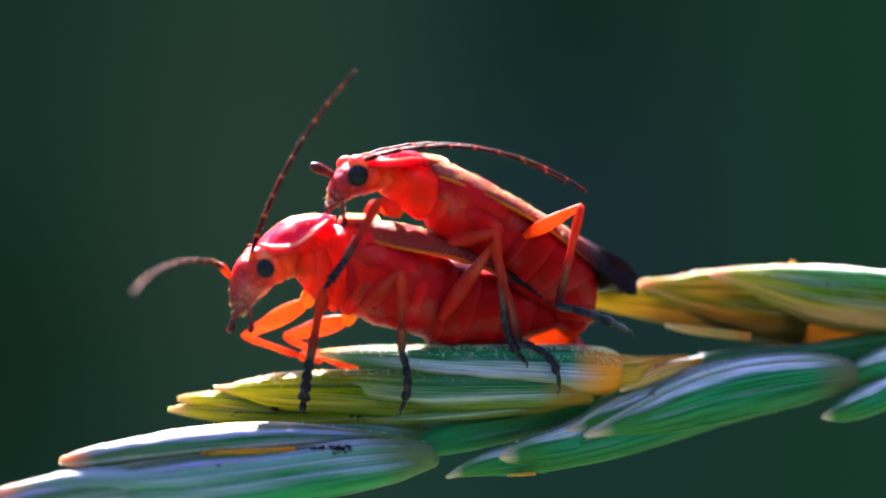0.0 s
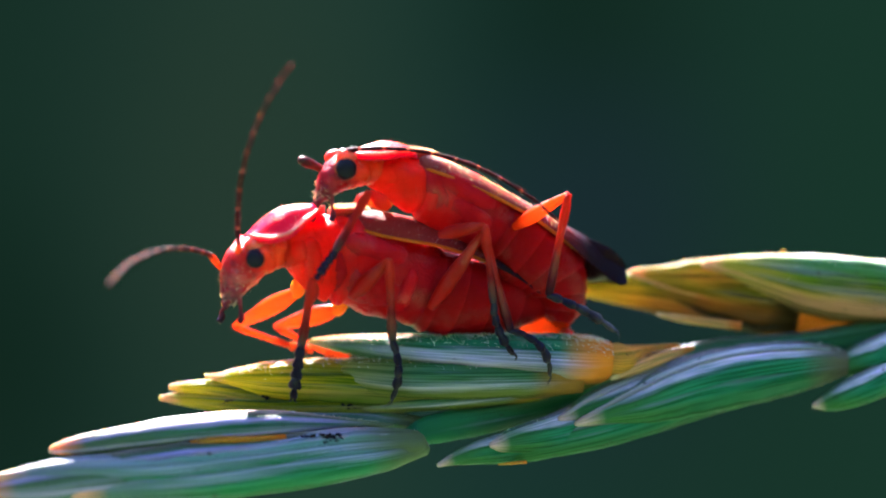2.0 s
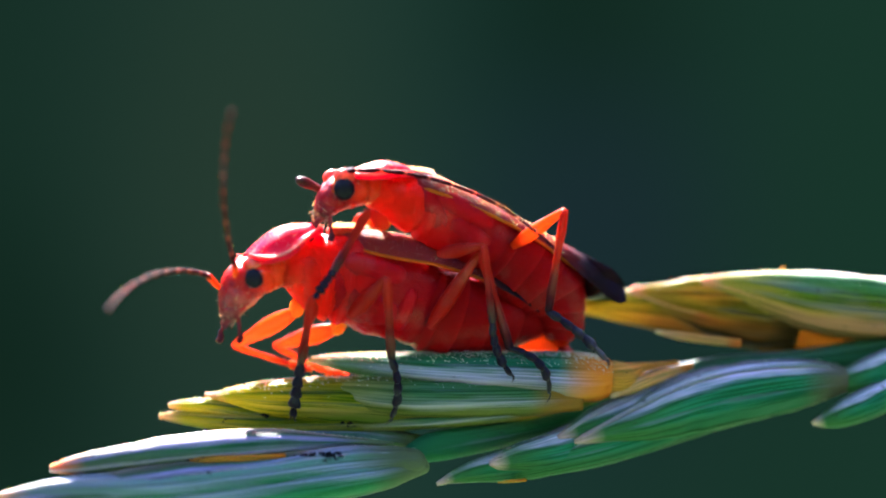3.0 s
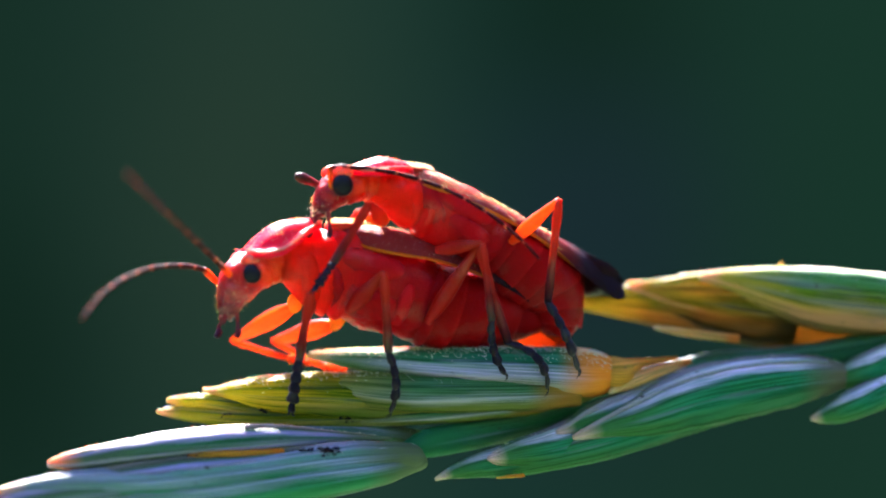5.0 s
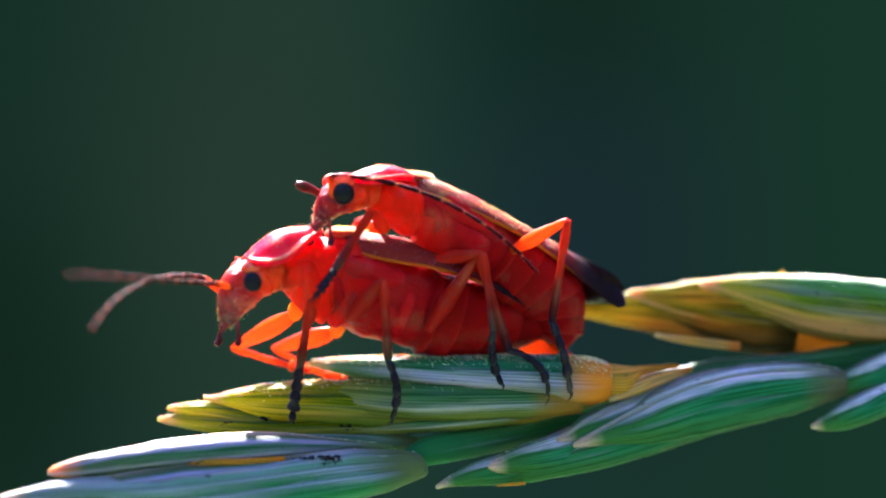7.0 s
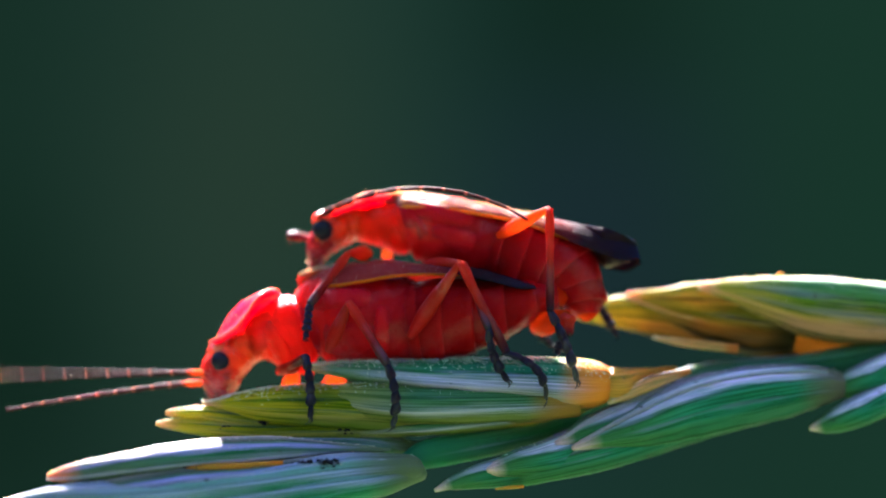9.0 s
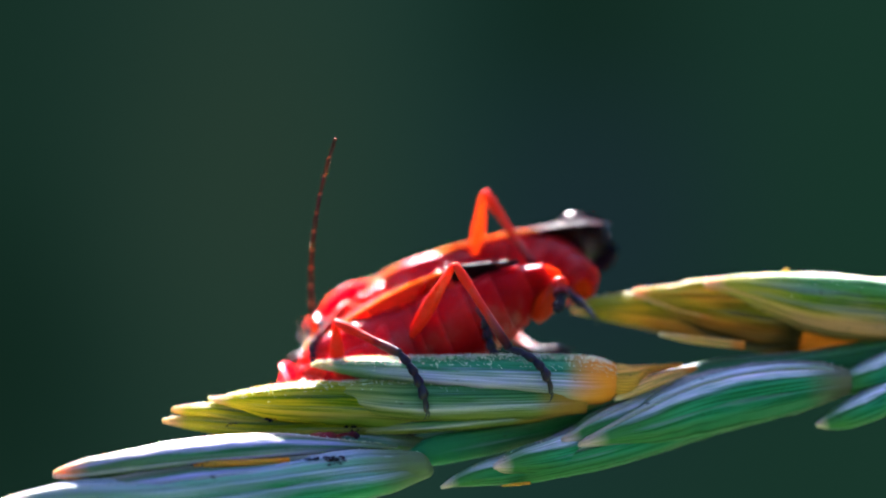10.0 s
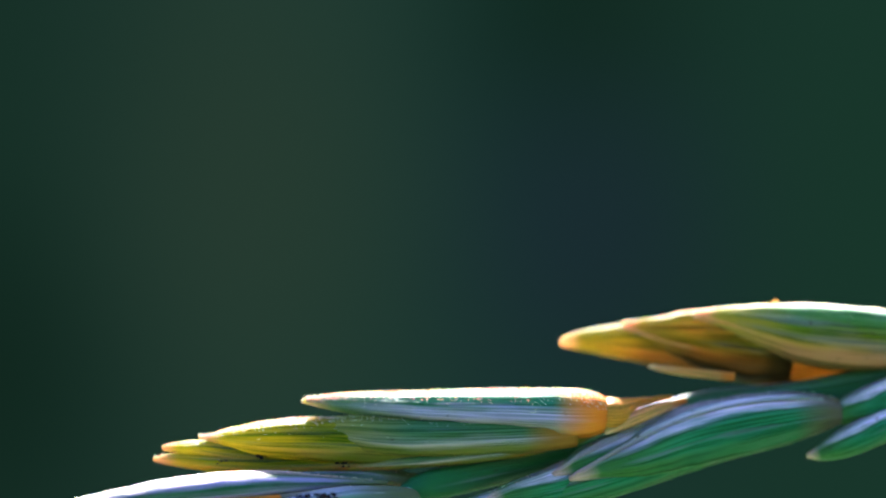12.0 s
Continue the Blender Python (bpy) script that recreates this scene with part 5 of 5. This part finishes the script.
        case = part("elytron", bm, mat_elytron, root, "red-brown wing case with a black tip", mat_fuzz)
        # tube along the flank edge, its orange in place of light through the rim
        st = smooth_rows(spec["wing"], 4)
        hem = [(r[0], side * (0.006 + spec["splay"] * (i / (len(st) - 1)) ** 1.5 + r[5] * math.sin(1.45)), r[2] - r[3] * (1 - math.cos(1.57)) - 0.01) for i, r in enumerate(st)]
        hem = hem[1:len(hem) * 2 // 3]
        part("hem", tube(hem, [0.015] + [0.042] * (len(hem) - 2) + [0.015], 2, 8), mat_wing_edge, case, "thin orange edge")
    # legs: thigh, with shin and foot hung on it
    base = mid_pose(spec["way"], spec["tilt0"], 5.5, spec["depth"])
    for key, leg in spec["legs"].items():
        w = leg["thick"]
        leg["folds"] = key == "near_front"
        # near thighs get the darker copy, their shade put into the colour
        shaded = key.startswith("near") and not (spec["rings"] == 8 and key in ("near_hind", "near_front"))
        hip, knee = base @ Vector(leg["hip"]), Vector(leg["knee"])
        row = [r for r in leg["rows"] if r[1] <= 5.5][-1]
        ankle, toe = Vector(row[2]), Vector(row[3])
        leg["femur"], shin = (knee - hip).length, (ankle - knee).length
        d = (ankle - hip).normalized()
        leg["bend"] = (knee - hip) - d * (knee - hip).dot(d)
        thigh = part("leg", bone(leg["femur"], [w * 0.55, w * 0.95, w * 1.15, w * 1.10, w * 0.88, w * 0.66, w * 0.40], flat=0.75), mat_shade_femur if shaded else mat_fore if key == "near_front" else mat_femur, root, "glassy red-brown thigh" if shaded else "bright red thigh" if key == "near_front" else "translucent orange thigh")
        if key in ("far_front", "far_mid"):
            part("coxa", tube([(-0.32, 0, 0.20), (-0.12, 0, 0.10), (0.02, 0, -0.01), (0.14, 0, -0.05)], [w * 0.8, w * 0.9, w * 0.8, w * 0.55], 4, 12), mat_coxa, thigh, "amber hip joint")
        # far shins and feet get orange colours in place of light from behind
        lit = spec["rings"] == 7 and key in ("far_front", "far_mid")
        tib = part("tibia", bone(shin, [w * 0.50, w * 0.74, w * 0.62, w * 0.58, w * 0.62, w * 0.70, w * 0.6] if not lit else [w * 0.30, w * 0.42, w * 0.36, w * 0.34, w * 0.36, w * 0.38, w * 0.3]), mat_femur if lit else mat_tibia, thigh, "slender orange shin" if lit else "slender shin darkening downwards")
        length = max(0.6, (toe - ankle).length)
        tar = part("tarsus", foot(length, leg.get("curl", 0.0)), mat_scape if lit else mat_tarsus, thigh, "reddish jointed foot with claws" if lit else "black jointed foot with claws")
        moving["legs"].append((leg, thigh, tib, tar, shin))
    for key, f in spec["feelers"].items():
        s = f["reach"] / 11.6
        scape = part("antenna", bone(s * 1.25, [0.06, 0.075, 0.085, 0.07]), mat_scape, root, "banded dark antenna with an orange base")
        segs = []
        for k in range(10):
            ln = s * (0.75 if k == 0 else 1.07)
            r = 0.068 - 0.0032 * k
            bm = bone(ln, [r * 0.74, r * 0.84, r * 0.92, r * 1.05, r * 0.8], 3, 10)
            roots = [((rng.uniform(0.1, 0.95) * ln, r * 0.9 * math.cos(a), r * 0.9 * math.sin(a)), (0.4, math.cos(a), math.sin(a))) for a in (rng.uniform(0, 6.28) for _ in range(4))]
            spikes(bm, roots, 0.045, rng, (0.4, 0, 0), 0.004, 1)
            segs.append((part("antenna_segment", bm, mat_flagellum, scape, "", mat_fuzz), ln))
        moving["feelers"].append((f, scape, segs, s * 1.25))
    return moving


def key_beetle(moving):
    spec, root = moving["spec"], moving["root"]
    body = {t: mid_pose(spec["way"], spec["tilt0"], t, spec["depth"]) for t in TIMES}
    lift = Matrix.Translation(ORIGIN)
    walk(root, [(t, lift @ metres(body[t])) for t in TIMES])
    hinge = Matrix.Translation(spec["hinge"])
    swing = {}
    ahead = (Vector(spec["eye"]) - Vector(spec["hinge"])) * Vector((1, 0, 1))
    for t in TIMES:
        angle, out = glide(spec["nod"], t)
        swing[t] = hinge @ pose(0, 0, 0, 0, -angle) @ Matrix.Translation(ahead.normalized() * out) @ hinge.inverted()
    for ob in moving["swing"]:
        walk(ob, [(t, metres(swing[t])) for t in TIMES])

    for leg, thigh, tib, tar, shin in moving["legs"]:
        rows = {0: [], 1: [], 2: []}
        marks = []  # targets in the space in which they hold still
        for space, t, ankle, toe in leg["rows"]:
            m = mid_pose(spec["way"], spec["tilt0"], t, spec["depth"])
            marks.append((t, space, (m.inverted() @ Vector(ankle), m.inverted() @ Vector(toe)), (Vector(ankle), Vector(toe))))
        for t in TIMES:
            inv = body[t].inverted()

            def target(mark, space):
                return mark[2] if space == "body" else tuple(inv @ p for p in mark[3])

            i = max([k for k in range(len(marks)) if marks[k][0] <= t] or [0])
            a = marks[i]
            if i + 1 < len(marks):
                b = marks[i + 1]
                s = (t - a[0]) / (b[0] - a[0])
                s = s * s * (3 - 2 * s)
                ankle, toe = (p.lerp(q, s) for p, q in zip(target(a, a[1]), target(b, a[1])))
            else:
                ankle, toe = target(a, a[1])
            hip = Vector(leg["hip"])
            near = leg["hip"][1] < 0
            held = min(t, 9.5) if leg["folds"] else t
            over = min(1.0, max(0.0, (held - 10.05) / 0.4))
            rise = min(1.0, max(0.0, (t - 8.8) / 0.7))
            pole = Vector(leg["bend"]).normalized().lerp(Vector((-0.7, -0.45, 0.8)) if leg["folds"] else Vector((-0.1, -0.15, 1)), rise).lerp(Vector((-1.2, 0.8, -0.1)), over)
            pole = body[min(held, 10.5)].inverted().to_3x3() @ pole if near and t > 8.2 else body[5.5].inverted().to_3x3() @ Vector(leg["bend"])
            if not near or leg["folds"]:
                fold = min(1.0, max(0.0, (t - 10.05) / 0.35))
                ankle = ankle.lerp(hip + Vector((0.9, 0.15, -0.45)), fold)
                toe = toe.lerp(hip + Vector((1.6, 0.1, -0.4)), fold)
                pole = pole.lerp(Vector((1, 0.2, -0.3)), 0 if near else fold)
            d = ankle - hip
            reach = min(max(d.length, abs(leg["femur"] - shin) + 0.02), leg["femur"] + shin - 0.01)
            n_ = d.normalized()
            side = (pole - n_ * pole.dot(n_)).normalized()
            c = (leg["femur"] ** 2 + reach ** 2 - shin ** 2) / (2 * reach)
            hgt = math.sqrt(max(0.0, leg["femur"] ** 2 - c * c))
            knee = hip + n_ * c + side * hgt
            end = knee + (hip + n_ * reach - knee).normalized() * shin
            axle = side.cross(n_)
            m0 = hinged(hip, knee, axle)
            rows[0].append((t, metres(m0)))
            rows[1].append((t, metres(m0.inverted() @ hinged(knee, end, axle))))
            rows[2].append((t, metres(m0.inverted() @ hinged(end, toe + end - ankle, axle))))
        for ob, k in ((thigh, 0), (tib, 1), (tar, 2)):
            walk(ob, rows[k])

    for f, scape, segs, first in moving["feelers"]:
        rows = [[] for _ in range(len(segs) + 1)]
        for t in TIMES:
            inv = body[t].inverted().to_3x3()
            s0, a0, a1, out = glide(f["rows"], t)

            def way(deg, out):
                a, o = radians(deg), radians(out)
                return inv @ Vector((math.cos(a) * math.cos(o), -math.sin(o), math.sin(a) * math.cos(o)))

            p = swing[t] @ Vector(f["root"])
            pole = inv @ Vector((0, -1, 0))
            d = way(s0, out * 0.7)
            m0 = aim(p, p + d, pole)
            rows[0].append((t, metres(m0)))
            p = p + d * first * 0.97
            for k, (seg, ln) in enumerate(segs):
                d = way(a0 + (a1 - a0) * k / 9, out)
                rows[k + 1].append((t, metres(m0.inverted() @ aim(p, p + d, pole))))
                p = p + d * ln * 0.97
        walk(scape, rows[0])
        for (seg, ln), r in zip(segs, rows[1:]):
            walk(seg, r)


female = beetle(FEMALE, "red soldier beetle carrying another on its back, on the grass ear", 11)
male = beetle(MALE, "red soldier beetle with black-tipped tan wing cases, mounted on another beetle", 12)


def motions():
    key_beetle(female)
    key_beetle(male)


motions()
